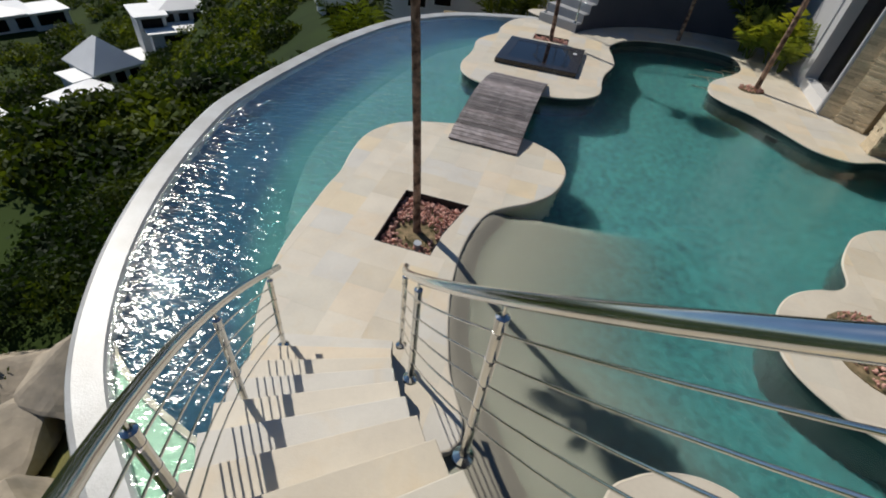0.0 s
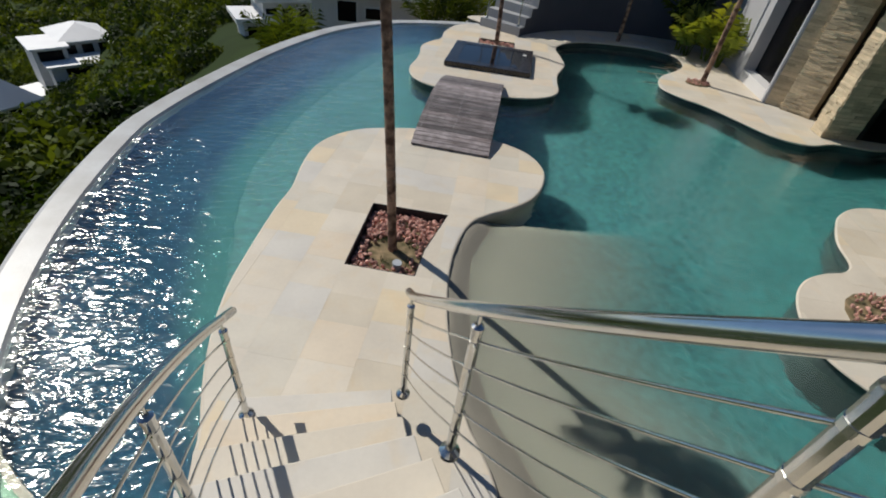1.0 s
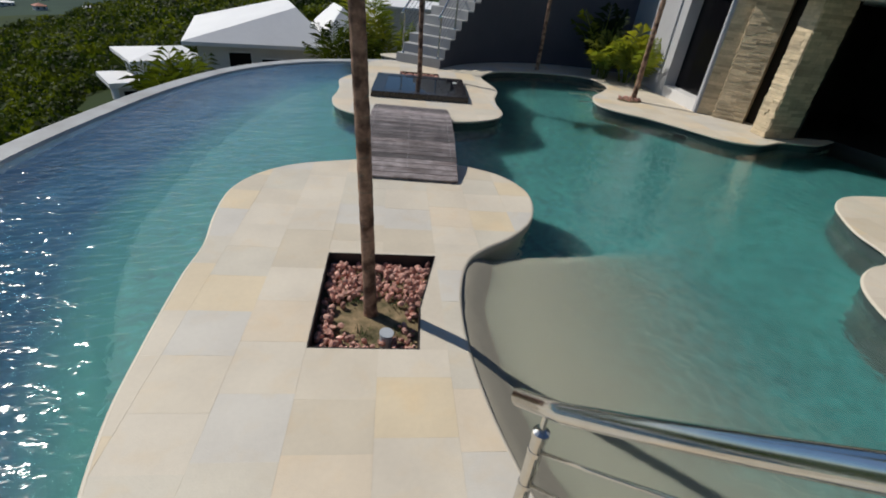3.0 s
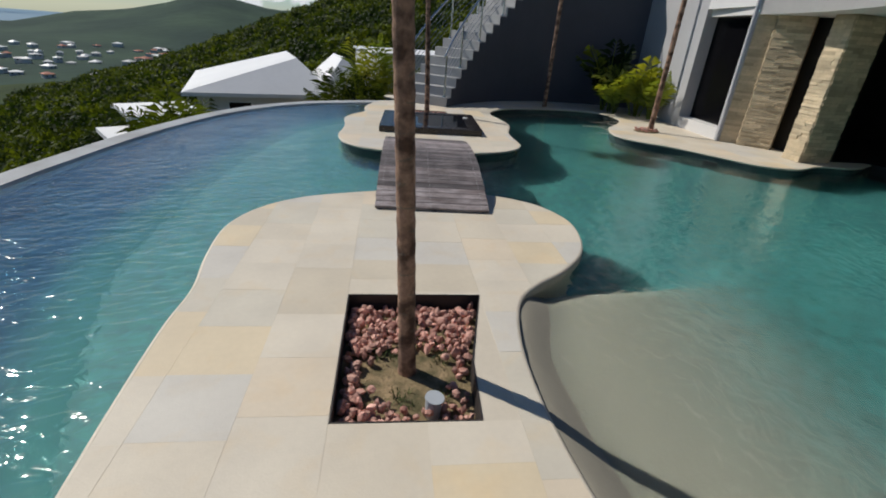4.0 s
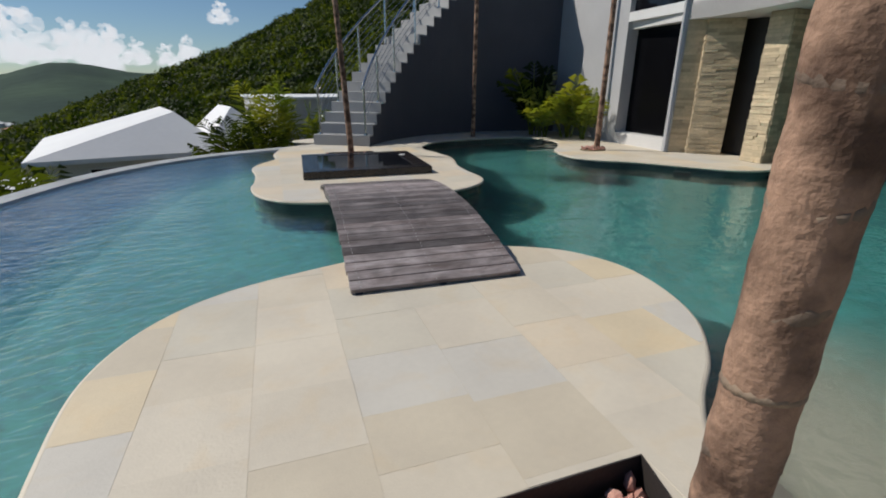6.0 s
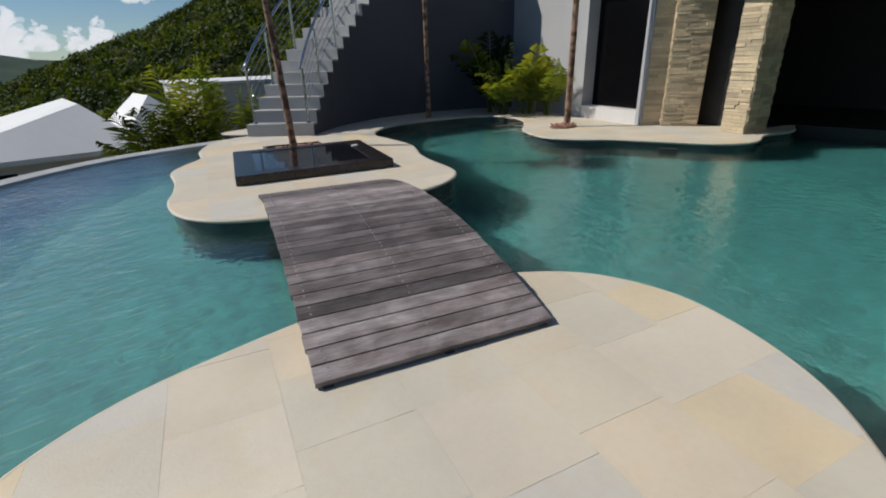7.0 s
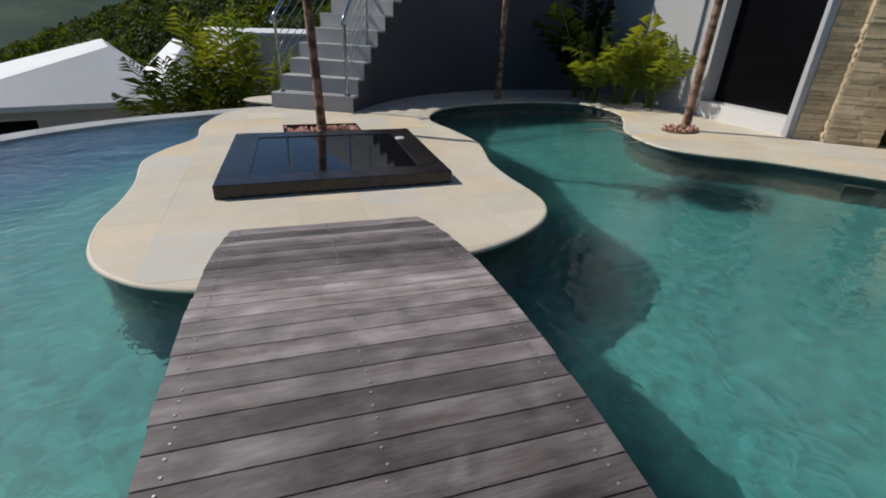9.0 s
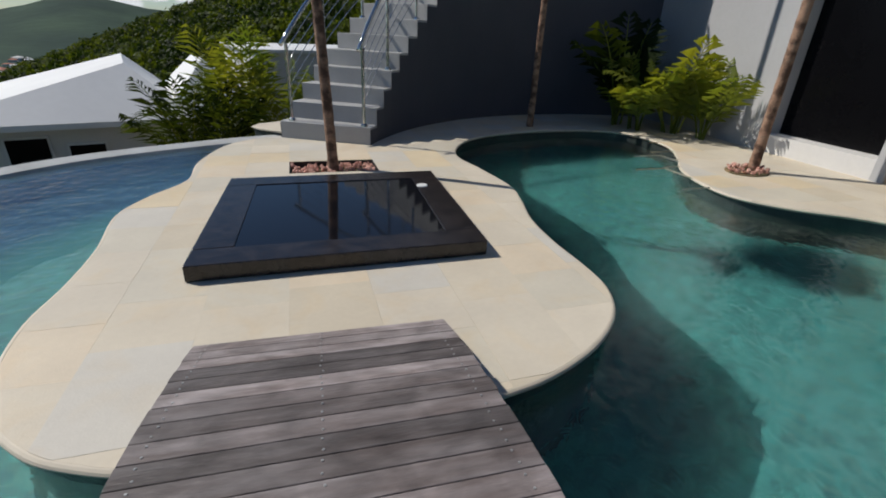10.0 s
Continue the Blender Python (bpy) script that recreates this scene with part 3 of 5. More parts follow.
def railing(c, r, start, turn, step_deg, riser, posts, end_deg, label, lead=0.12, rods=5, height=0.93, bulge=0.0):
    """Polished tube rail on round posts with thin rods between; posts: angles past the first step."""
    def z_at(d):
        return riser * (1 + max(-0.2, d / step_deg))
    def line(h, d0, d1, n=26):
        out = []
        for k in range(n + 1):
            d = d0 + (d1 - d0) * k / n
            out.append((*ring_point(c, r, start + turn * d), z_at(d) + h))
        return out
    first = posts[0]
    rail = thing("stair_railing", (*ring_point(c, r, start + turn * first), riser), label, "railing")
    lead_deg = math.degrees(lead / r)
    pts = line(height, first - lead_deg, end_deg)
    part("handrail", tube(pts, 0.026, 14), STEEL, rail, "polished steel handrail tube", True)
    for k in range(rods):
        part("rod", tube(line(height - 0.16 - 0.145 * k, first, end_deg), 0.0055, 6), STEEL, rail, smooth=True)
    for d in posts:
        x, y = ring_point(c, r, start + turn * d)
        base = riser * (1 + math.floor(d / step_deg + 1e-6)) if d >= 0 else riser
        top = z_at(d) + height
        bm = tube([(x, y, base), (x, y, top - 0.085)], 0.021, 12)
        post = part("post", bm, STEEL, rail, smooth=False)
        part("cap", tube([(x, y, top - 0.1), (x, y, top - 0.082), (x, y, top - 0.075)], 0.02, 12, [0.0235, 0.0235, 0.012]), STEEL, post)
        part("pin", tube([(x, y, top - 0.08), (x, y, top - 0.02)], 0.008, 8), STEEL, post)
        for k in range(rods):
            zz = z_at(d) + height - 0.16 - 0.145 * k
            part("rod_clamp", tube([(x, y, zz - 0.009), (x, y, zz + 0.009)], 0.0225, 10), STEEL, post)
        part("base_plate", tube([(x, y, base), (x, y, base + 0.018), (x, y, base + 0.04)], 0.05, 14, [0.05, 0.048, 0.023]), STEEL, post)
    return rail


RISER, STEP = 0.213, 3.05
NEAR_C, FAR_C = (4.40, 3.20), (7.07, 10.81)
stair_near = curved_stairs(NEAR_C, 4.45, 5.55, 180.0, 1, 20, RISER, STEP, -0.02, 4.4, "cream stone curved staircase down to the pool island")
stair_far = curved_stairs(FAR_C, 4.45, 5.68, 135.6, -1, 17, RISER, STEP, -0.02, 4.4, "grey painted curved staircase rising beside a slate wall")
railing(NEAR_C, 4.37, 180.0, 1, STEP, RISER, (0.6, 12.2, 22.9, 34.0, 46.0), 58.0, "polished steel tube railing with rods, inner side of stairs")
railing(NEAR_C, 5.40, 180.0, 1, STEP, RISER, (1.4, 11.6, 22.0, 33.0, 45.0), 58.0, "polished steel tube railing with rods, outer side of stairs", lead=0.2, height=0.81)
railing(FAR_C, 4.56, 135.6, -1, STEP, RISER, (1.0, 10.5, 20.0, 30.0, 40.0), 50.0, "steel tube railing following the grey stairs, wall side")
railing(FAR_C, 5.56, 135.6, -1, STEP, RISER, (1.0, 10.5, 20.0, 30.0, 40.0), 50.0, "steel tube railing following the grey stairs, garden side")


def arc_wall(name, c, r, a0, a1, thick, z0, z1, mat, label, n=28):
    pts_in = [ring_point(c, r, a0 + (a1 - a0) * k / n) for k in range(n + 1)]
    pts_out = [ring_point(c, r + thick, a0 + (a1 - a0) * k / n) for k in range(n + 1)]
    v = [(*p, z) for z in (z0, z1) for p in pts_in + pts_out]
    m = n + 1
    f = []
    for k in range(n):
        f += [(k, k + 1, 2 * m + k + 1, 2 * m + k), (m + k, 3 * m + k, 3 * m + k + 1, m + k + 1), (2 * m + k, 2 * m + k + 1, 3 * m + k + 1, 3 * m + k), (k, m + k, m + k + 1, k + 1)]
    f += [(0, 2 * m, 3 * m, m), (n, m + n, 3 * m + n, 2 * m + n)]
    return tagged(part(name, mesh_of(v, f), mat), label, "wall", kind="structure")


far_end = 135.6 - STEP * 17
near_end = 180 + STEP * 20
arc_wall("wall_north", FAR_C, 4.45, far_end, 36.0, 0.25, -0.02, 4.9, SLATE, "slate-grey painted curved garden wall")
arc_wall("wall_south", NEAR_C, 4.45, near_end, 292.0, 0.25, -1.3, 5.2, SLATE, "slate-grey painted curved garden wall")
arc_wall("wall_south_base", NEAR_C, 4.43, 181.5, near_end, 0.03, -1.3, -0.03, LIME, "cream stone stair base in the water")

# house front: light wall with a tall dark door, window over it
W0, W1, W2 = Vector((8.40, 10.03)), Vector((8.905, 11.60)), Vector((10.2, 15.3))


def facade(name, a, b, z0, z1, thick, mat, label, cat="wall", lift=0.0, kind="structure"):
    return tagged(part(name, wall_line(tuple(b), tuple(a), thick, z0, z1), mat), label, cat, kind=kind)


facade("wall_east", W1, W2, -0.02, 5.2, 0.3, GREYWALL, "light grey rendered house wall")
d01 = (W1 - W0).normalized()
facade("door_jamb", W0, W0 + d01 * 0.14, -0.02, 5.2, 0.3, GREYWALL, "white rendered door surround", "door surround")
facade("door_sill", W0 + d01 * 0.14, W1, -0.02, 0.24, 0.42, WHITE, "white rendered door sill", "door sill")
facade("transom", W0 + d01 * 0.14, W1, 2.50, 2.68, 0.3, ALU, "white transom between door and window", "transom")
facade("wall_east_top", W0 + d01 * 0.14, W1, 4.3, 5.2, 0.3, GREYWALL, "light grey rendered house wall")
nrm = Vector((d01.y, -d01.x))
door = facade("door_1", W0 + d01 * 0.14 + nrm * 0.27, W1 + nrm * 0.27, 0.24, 2.5, 0.05, DOORGLASS, "tall near-black glazed house door", "door")
facade("window_1", W0 + d01 * 0.14 + nrm * 0.12, W1 + nrm * 0.12, 2.68, 4.3, 0.04, BLACKGLASS, "dark upper window", "window")

# covered terrace
ROOF_EDGE = [(8.42, 10.0), (8.22, 9.25), (7.75, 8.2), (7.15, 7.26), (6.75, 6.4), (6.55, 5.4), (6.6, 4.3), (6.9, 3.0), (7.5, 1.4), (8.5, -0.5)]
edge = [p[:2] for p in curve_through(ROOF_EDGE, 6, False)]
tagged(part("ceiling", prism(edge + [(14.0, -0.5), (14.0, 15.0), (10.3, 15.0), (8.95, 11.4)], 2.36, 2.62), WHITE), "white rendered soffit over the covered terrace", "ceiling", kind="structure")
tagged(part("fascia", strip([at_z(edge, 2.36), at_z(edge, 3.5), at_z(beside(edge, -0.2), 3.5), at_z(beside(edge, -0.2), 2.36)]), WHITE), "white rendered balcony fascia", "fascia", kind="structure")
tagged(part("terrace_floor", prism([(9.92, 8.1), (9.92, -0.5), (14.0, -0.5), (14.0, 10.5), (9.2, 10.5), (9.2, 8.3)], -1.3, 0.006), SHADEBLACK), "covered terrace floor, its shade painted near-black", "floor", kind="structure")
tagged(part("wall_inner", prism([(13.5, -0.5), (13.8, -0.5), (13.8, 10.6), (13.5, 10.6)], 0, 2.4), SHADEBLACK), "covered terrace back wall, its shade painted near-black", "wall", kind="structure")
tagged(part("wall_inner_north", prism([(9.3, 10.05), (13.5, 10.05), (13.5, 10.3), (9.3, 10.3)], 0, 2.4), SHADEBLACK), "covered terrace end wall, its shade painted near-black", "wall", kind="structure")
tagged(part("wall_inner_south", prism([(7.5, -0.8), (13.8, -0.8), (13.8, -0.5), (7.5, -0.5)], -1.3, 2.4), SHADEBLACK), "covered terrace end wall, its shade painted near-black", "wall", kind="structure")


unit_block = box(-0.5, 0.5, -0.5, 0.5, -0.5, 0.5, 0.06, 1)
block_mesh = bpy.data.meshes.new("stone_block")
unit_block.to_mesh(block_mesh), unit_block.free()
block_mesh.materials.append(SPLIT)


def stone_pier(plan, faces_, label, seed):
    """Pier faced with thin courses of split stone of uneven length and depth."""
    rng_ = random.Random(seed)
    pier = thing("stone_pier", (sum(p[0] for p in plan) / len(plan), sum(p[1] for p in plan) / len(plan), 0), label, "pier", "split stone piers")
    part("core", prism(plan, 0, 2.36), SPLIT, pier)
    for i0 in faces_:
        a, b = Vector(plan[i0]), Vector(plan[(i0 + 1) % len(plan)])
        d = (b - a).normalized()
        mid = sum((Vector(p) for p in plan), Vector((0, 0))) / len(plan)
        nn = Vector((d.y, -d.x))
        if nn.dot((a + b) / 2 - mid) < 0:
            nn = -nn
        length = (b - a).length
        z = 0.004
        while z < 2.33:
            h = min(rng_.uniform(0.042, 0.07), 2.355 - z)
            u = 0.0
            while u < length - 0.005:
                w = min(rng_.uniform(0.14, 0.38), length - u)
                if length - u - w < 0.07:
                    w = length - u
                depth = rng_.uniform(0.012, 0.032)
                c = a + d * (u + w / 2) + nn * (depth / 2 - 0.006)
                ob = new("stone_block", block_mesh)
                ob.parent = pier
                ob.matrix_parent_inverse = pier.matrix_world.inverted()
                ob.matrix_basis = Matrix(((d.x, nn.x, 0, c.x), (d.y, nn.y, 0, c.y), (0, 0, 1, z + h / 2), (0, 0, 0, 1))) @ Matrix.Diagonal((w - 0.003, depth, h - 0.003, 1))
                u += w
            z += h
    return pier


PIERS = [([(8.43, 10.02), (8.64, 9.76), (9.1, 9.76), (9.1, 10.02)], (0,), "split cream stone pier beside the door"),
         ([(8.66, 9.80), (8.56, 9.71), (8.86, 9.22), (9.12, 9.36)], (0, 1), "split cream stone pier under the soffit"),
         ([(8.47, 8.70), (8.35, 8.32), (8.98, 8.20), (9.08, 8.60)], (0, 1), "sunlit split cream stone corner pier")]
piers = [stone_pier(p, f_, l, 70 + k) for k, (p, f_, l) in enumerate(PIERS)]
# dark block added as the shade between the piers
tagged(part("pier_shade", prism([(9.13, 9.4), (9.02, 8.3), (9.25, 8.3), (9.25, 9.4)], 0, 2.36), SHADEBLACK), "dark block for the shade between the stone piers", "wall", kind="structure")

# ---- bridge ----
BR_A, BR_B = Vector((0.464, 7.437)), Vector((1.445, 10.439))
BR_W = 1.145
bd = (BR_B - BR_A).normalized()
bu = Vector((bd.y, -bd.x))
BR_L, BR_H = (BR_B - BR_A).length, 0.25
bridge = thing("footbridge", (*(BR_A + bd * BR_L / 2 + bu * BR_W / 2), 0), "arched footbridge of weathered grey hardwood planks", "bridge")


def arch(s):
    k = s / BR_L
    return 0.035 + BR_H * 4 * k * (1 - k), BR_H * 4 * (1 - 2 * k) / BR_L


PLANKS = 35
pw = BR_L / PLANKS
rng = random.Random(5)
for i in range(PLANKS):
    s = pw * (i + 0.5)
    z, slope = arch(s)
    c = BR_A + bd * s
    j0, j1 = rng.uniform(-0.004, 0.004), rng.uniform(-0.004, 0.004)
    bm = box(j0, BR_W + j1, -pw / 2 + 0.0014, pw / 2 - 0.0014, -0.03, 0.0, 0.0015, 1)
    m = Matrix(((bu.x, bd.x, 0, c.x), (bu.y, bd.y, 0, c.y), (0, 0, 1, z), (0, 0, 0, 1))) @ Matrix.Rotation(math.atan(slope), 4, "X")
    me = bpy.data.meshes.new("plank")
    bm.to_mesh(me), bm.free()
    me.materials.append(DECK)
    ob = new("plank", me)
    ob.parent = bridge
    ob.matrix_parent_inverse = bridge.matrix_world.inverted()
    ob.matrix_basis = m
    for x in (0.06, 0.55, BR_W - 0.07):
        for dy in (-0.024, 0.024):
            bm = bmesh.new()
            bmesh.ops.create_cone(bm, cap_ends=True, segments=8, radius1=0.0045, radius2=0.004, depth=0.003, matrix=Matrix.Translation((x + rng.uniform(-0.006, 0.006), dy, 0.001)))
            me = bpy.data.meshes.new("screw")
            bm.to_mesh(me), bm.free()
            me.materials.append(SCREW)
            sc = new("screw", me)
            sc.parent = ob
for off in (0.03, BR_W / 2, BR_W - 0.07):
    top, bot = [], []
    for k in range(25):
        s = BR_L * k / 24
        z, _ = arch(s)
        c = BR_A + bd * s + bu * off
        top.append((c.x, c.y, z - 0.031)), bot.append((c.x, c.y, max(z - 0.17, 0.003)))
    top2, bot2 = [(p[0] + bu.x * 0.045, p[1] + bu.y * 0.045, p[2]) for p in top], [(p[0] + bu.x * 0.045, p[1] + bu.y * 0.045, p[2]) for p in bot]
    part("beam", strip([top, top2, bot2, bot, top]), DECK, bridge)

# ---- black basin ----
KA = Vector((1.48, 11.13))
KU, KV = Vector((3.229 - 1.48, 10.631 - 11.128)), Vector((2.03 - 1.48, 12.76 - 11.13))
basin = thing("water_basin", (*(KA + KU / 2 + KV / 2), 0), "low black granite basin brimming with still dark water", "water basin")


def k_at(u, v):
    p = KA + KU * u + KV * v
    return (p.x, p.y)


part("kerb", prism([k_at(0, 0), k_at(1, 0), k_at(1, 0.13), k_at(0, 0.13)], 0.003, 0.105, 0.006), GRANITE, basin)
part("kerb", prism([k_at(0, 0.87), k_at(1, 0.87), k_at(1, 1), k_at(0, 1)], 0.003, 0.105, 0.006), GRANITE, basin)
part("kerb", prism([k_at(0, 0.1305), k_at(0.13, 0.1305), k_at(0.13, 0.8695), k_at(0, 0.8695)], 0.003, 0.105, 0.006), GRANITE, basin)
part("kerb", prism([k_at(0.87, 0.1305), k_at(1, 0.1305), k_at(1, 0.8695), k_at(0.87, 0.8695)], 0.003, 0.105, 0.006), GRANITE, basin)
part("still_water", prism([k_at(0.125, 0.125), k_at(0.875, 0.125), k_at(0.875, 0.875), k_at(0.125, 0.875)], 0.003, 0.098), BLACKGLASS, basin, "still mirror-like dark water")

# white disc added in place of a bright reflection on the basin
part("reflection_disc", tube([(3.45, 11.87, 0.104), (3.45, 11.87, 0.112)], 0.05, 20, [0.05, 0.046]), ALU, basin, "round white disc standing in for a light reflection")
skim = thing("pool_skimmer", (6.78, 8.72, -0.07), "dark skimmer opening with a pale plastic surround", "pool skimmer")
sd = Vector((0.42, -0.9)).normalized()
for k, (h0, h1, mat_) in enumerate(((-0.05, -0.062, SIDE), (-0.062, -0.17, SHADEBLACK))):
    a_ = Vector((6.74, 8.78)) - sd * 0.12
    b_ = Vector((6.74, 8.78)) + sd * 0.12
    # mouth: near-black plate, the opening's shade put into its colour
    part("surround" if k == 0 else "mouth", wall_line(tuple(a_), tuple(b_), 0.02 + 0.01 * (k == 0), h1, h0), mat_, skim)
dot = thing("step_light", (-0.59, 2.90, 0.213), "small round recessed light in a stone step", "step light")
part("lens", tube([(-0.59, 2.90, 0.2135), (-0.59, 2.90, 0.218)], 0.022, 16, [0.022, 0.02]), GREYPIPE, dot)

# ---- palms ----
def palm(base, lean, height, r0, r1, ring_gap, seed, crown_len, fronds, label, spread=(0.15, 0.7)):
    rng = random.Random(seed)
    th = thing("palm_tree", base, label, "palm tree")
    n = max(8, int(height / ring_gap))
    pts, rad = [], []
    for i in range(n * 3 + 1):
        k = i / (n * 3)
        bow = 0.02 * math.sin(k * math.pi)
        pts.append((base[0] + lean[0] * k + bow * 0.4, base[1] + lean[1] * k + bow * 0.3, base[2] + height * k))
        flare = 1 + 0.18 * max(0, 1 - k * 9) ** 2
        seam = (1.0, 1.035, 0.985)[i % 3]
        rad.append((r0 + (r1 - r0) * k) * flare * seam * rng.uniform(0.985, 1.015))
    trunk = part("trunk", tube(pts, r0, 18, rad), BARK, th, smooth=True)
    for i in range(1, n):
        k = i / n
        z = base[2] + height * k
        c = (base[0] + lean[0] * k + 0.02 * math.sin(k * math.pi) * 0.4, base[1] + lean[1] * k + 0.02 * math.sin(k * math.pi) * 0.3)
        r = (r0 + (r1 - r0) * k) * (1 + 0.18 * max(0, 1 - k * 9) ** 2)
        tx, ty = rng.uniform(-0.006, 0.006), rng.uniform(-0.006, 0.006)
        h = rng.uniform(0.005, 0.010)
        part("leaf_scar", tube([(c[0] - tx, c[1] - ty, z - h), (c[0], c[1], z), (c[0] + tx, c[1] + ty, z + h)], r, 16, [r * 0.995, r * 1.028, r * 0.995]), RING, trunk, smooth=True)
    top = pts[-1]
    for i in range(fronds):
        a = i * 2.4 + rng.uniform(-0.3, 0.3)
        out = rng.uniform(*spread)
        verts, faces = [], []
        L = crown_len * rng.uniform(0.8, 1.1)
        spine = []
        for k in range(11):
            s = k / 10
            h = L * (s * (1 - out * 0.5) - 0.55 * out * s * s)
            w = L * out * s * 0.8
            spine.append(Vector((top[0] + math.cos(a) * w, top[1] + math.sin(a) * w, top[2] - 0.05 + h)))
        side = Vector((-math.sin(a), math.cos(a), 0))
        for k in range(1, 10):
            for sg in (-1, 1):
                p, q = spine[k], spine[k + 1 if k < 10 else k]
                along = (q - p).normalized()
                ln = L * 0.34 * math.sin(math.pi * (0.12 + 0.8 * k / 10))
                for j in (0.0, 0.5):
                    b0 = p.lerp(q, j)
                    tip = b0 + (side * sg * 0.85 + along * 0.7 + Vector((0, 0, -0.35))) * ln
                    b1 = b0 + along * 0.022
                    m = len(verts)
                    mid = (b0 + tip) / 2 + Vector((0, 0, 0.02))
                    verts += [b0, b1, mid + along * 0.014, tip, mid - along * 0.014]
                    faces.append((m, m + 1, m + 2, m + 3, m + 4))
        m = raw("frond", verts, faces, LEAF)
        m.parent = th
        m.matrix_parent_inverse = th.matrix_world.inverted()
        part("leaf_stem", tube(spine, 0.008, 5, [0.012 - 0.001 * k for k in range(11)]), LEAFY, m)
    return th


palm((0.086, 5.20, -0.18), (-0.178, -0.088), 2.83, 0.047, 0.043, 0.115, 1, 1.15, 11, "slender ringed palm growing from the square planter")
palm((3.11, 13.14, -0.17), (-0.13, 0.12), 3.50, 0.055, 0.042, 0.16, 2, 1.2, 11, "slender palm growing behind the black basin")
palm((7.50, 11.00, -0.08), (0.08, 0.02), 6.2, 0.055, 0.042, 0.16, 3, 1.2, 11, "slender palm in the round bed by the house")
palm((6.90, 14.25, -0.02), (0.05, 0.05), 7.4, 0.05, 0.04, 0.18, 4, 1.1, 9, "thin palm against the slate wall")

# ---- planters ----
def gravel(name, poly, z, count, size, seed, label, heap=0.03, gap=None, keep_parts=True):
    rng = random.Random(seed)
    bed = thing(name, (sum(p[0] for p in poly) / len(poly), sum(p[1] for p in poly) / len(poly), z), label, "gravel bed")
    meshes = []
    for k in range(7):
        bm = bmesh.new()
        bmesh.ops.create_icosphere(bm, subdivisions=1, radius=1.0)
        for v in bm.verts:
            v.co *= rng.uniform(0.72, 1.15)
        bmesh.ops.scale(bm, vec=(1.0, rng.uniform(0.6, 0.9), rng.uniform(0.5, 0.8)), verts=bm.verts)
        me = bpy.data.meshes.new("stone")
        bm.to_mesh(me), bm.free()
        me.materials.append(STONES)
        meshes.append(me)
    xs, ys = [p[0] for p in poly], [p[1] for p in poly]
    soil = prism(poly, z - 0.02, z + 0.012)
    part("soil", soil, SOIL, bed)
    rest = bmesh.new()
    n = 0
    while n < count:
        x, y = rng.uniform(min(xs), max(xs)), rng.uniform(min(ys), max(ys))
        if not inside(inset(poly if area2(poly) > 0 else poly[::-1], size * 0.8), x, y):
            continue
        if gap and math.hypot(x - gap[0], y - gap[1]) < gap[2] * rng.uniform(0.7, 1.1):
            n += 0.3
            continue
        n += 1
        s = size * rng.uniform(0.6, 1.15)
        m = Matrix.Translation((x, y, z + 0.012 + rng.uniform(0.2, 1.0) * s + heap * rng.random())) @ Euler((rng.uniform(0, 6), rng.uniform(0, 6), rng.uniform(0, 6))).to_matrix().to_4x4() @ Matrix.Diagonal((s, s, s, 1))
        if n <= 290:
            ob = new("stone", rng.choice(meshes))
            ob.parent = bed
            ob.matrix_parent_inverse = bed.matrix_world.inverted()
            ob.matrix_basis = m
        else:
            before = len(rest.verts)
            rest.from_mesh(rng.choice(meshes))
            rest.verts.ensure_lookup_table()
            bmesh.ops.transform(rest, matrix=m, verts=rest.verts[before:])
    if len(rest.verts):
        tagged(part("loose_gravel", rest, STONES, bed), kind="stuff")
    else:
        rest.free()
    return bed


pl_in = inset(PLANTER, 0.012)
gravel("gravel_bed", pl_in, -0.145, 520, 0.036, 11, "red lava stones round bare soil in the square planter", gap=(0.07, 5.12, 0.31))
gravel("gravel_bed", inset(PLANTER2, 0.012), -0.075, 190, 0.032, 12, "red lava stones in the planter behind the basin")
bed3 = [(7.42 + 0.30 * math.cos(k * math.tau / 16), 11.02 + 0.22 * math.sin(k * math.tau / 16)) for k in range(16)]
gravel("gravel_bed", bed3, 0.0, 80, 0.028, 13, "red lava stones round the palm by the house")
bed4 = [(5.15 + 0.52 * math.cos(k * math.tau / 18), 3.6 + 0.62 * math.sin(k * math.tau / 18)) for k in range(18)]
gravel("gravel_bed", bed4, 0.0, 200, 0.032, 14, "red lava stones in the oval bed of the side deck")
STEELDARK = material("dark_edging_steel", (0.035, 0.028, 0.025), 0.6, vary=0.2)
for loop in (PLANTER, PLANTER2):
    lin = thing("planter_liner", (*loop[0], -0.2), "dark steel edging lining the square planter", "planter edging")
    a_, b_ = inset(loop, 0.002), inset(loop, 0.010)
    for k in range(len(loop)):
        q = (k + 1) % len(loop)
        part("side_panel", prism([a_[k], a_[q], b_[q], b_[k]], -0.2, 0.002), STEELDARK, lin)
WEED = material("weed_green", (0.10, 0.13, 0.03), 0.7, vary=0.3, scale=8, bump=0)
rng = random.Random(17)
wv, wf = [], []
for cx, cy in ((0.30, 5.22), (-0.02, 4.98), (0.22, 4.95), (0.33, 5.42), (0.02, 5.35), (0.42, 5.30)):
    for k in range(40):
        a = rng.uniform(0, math.tau)
        o_ = Vector((cx + rng.gauss(0, 0.035), cy + rng.gauss(0, 0.035), -0.133))
        tip = o_ + Vector((math.cos(a) * 0.025, math.sin(a) * 0.025, rng.uniform(0.015, 0.05)))
        sd_ = Vector((-math.sin(a), math.cos(a), 0)) * 0.004
        m_ = len(wv)
        wv += [o_ - sd_, o_ + sd_, tip]
        wf.append((m_, m_ + 1, m_ + 2))
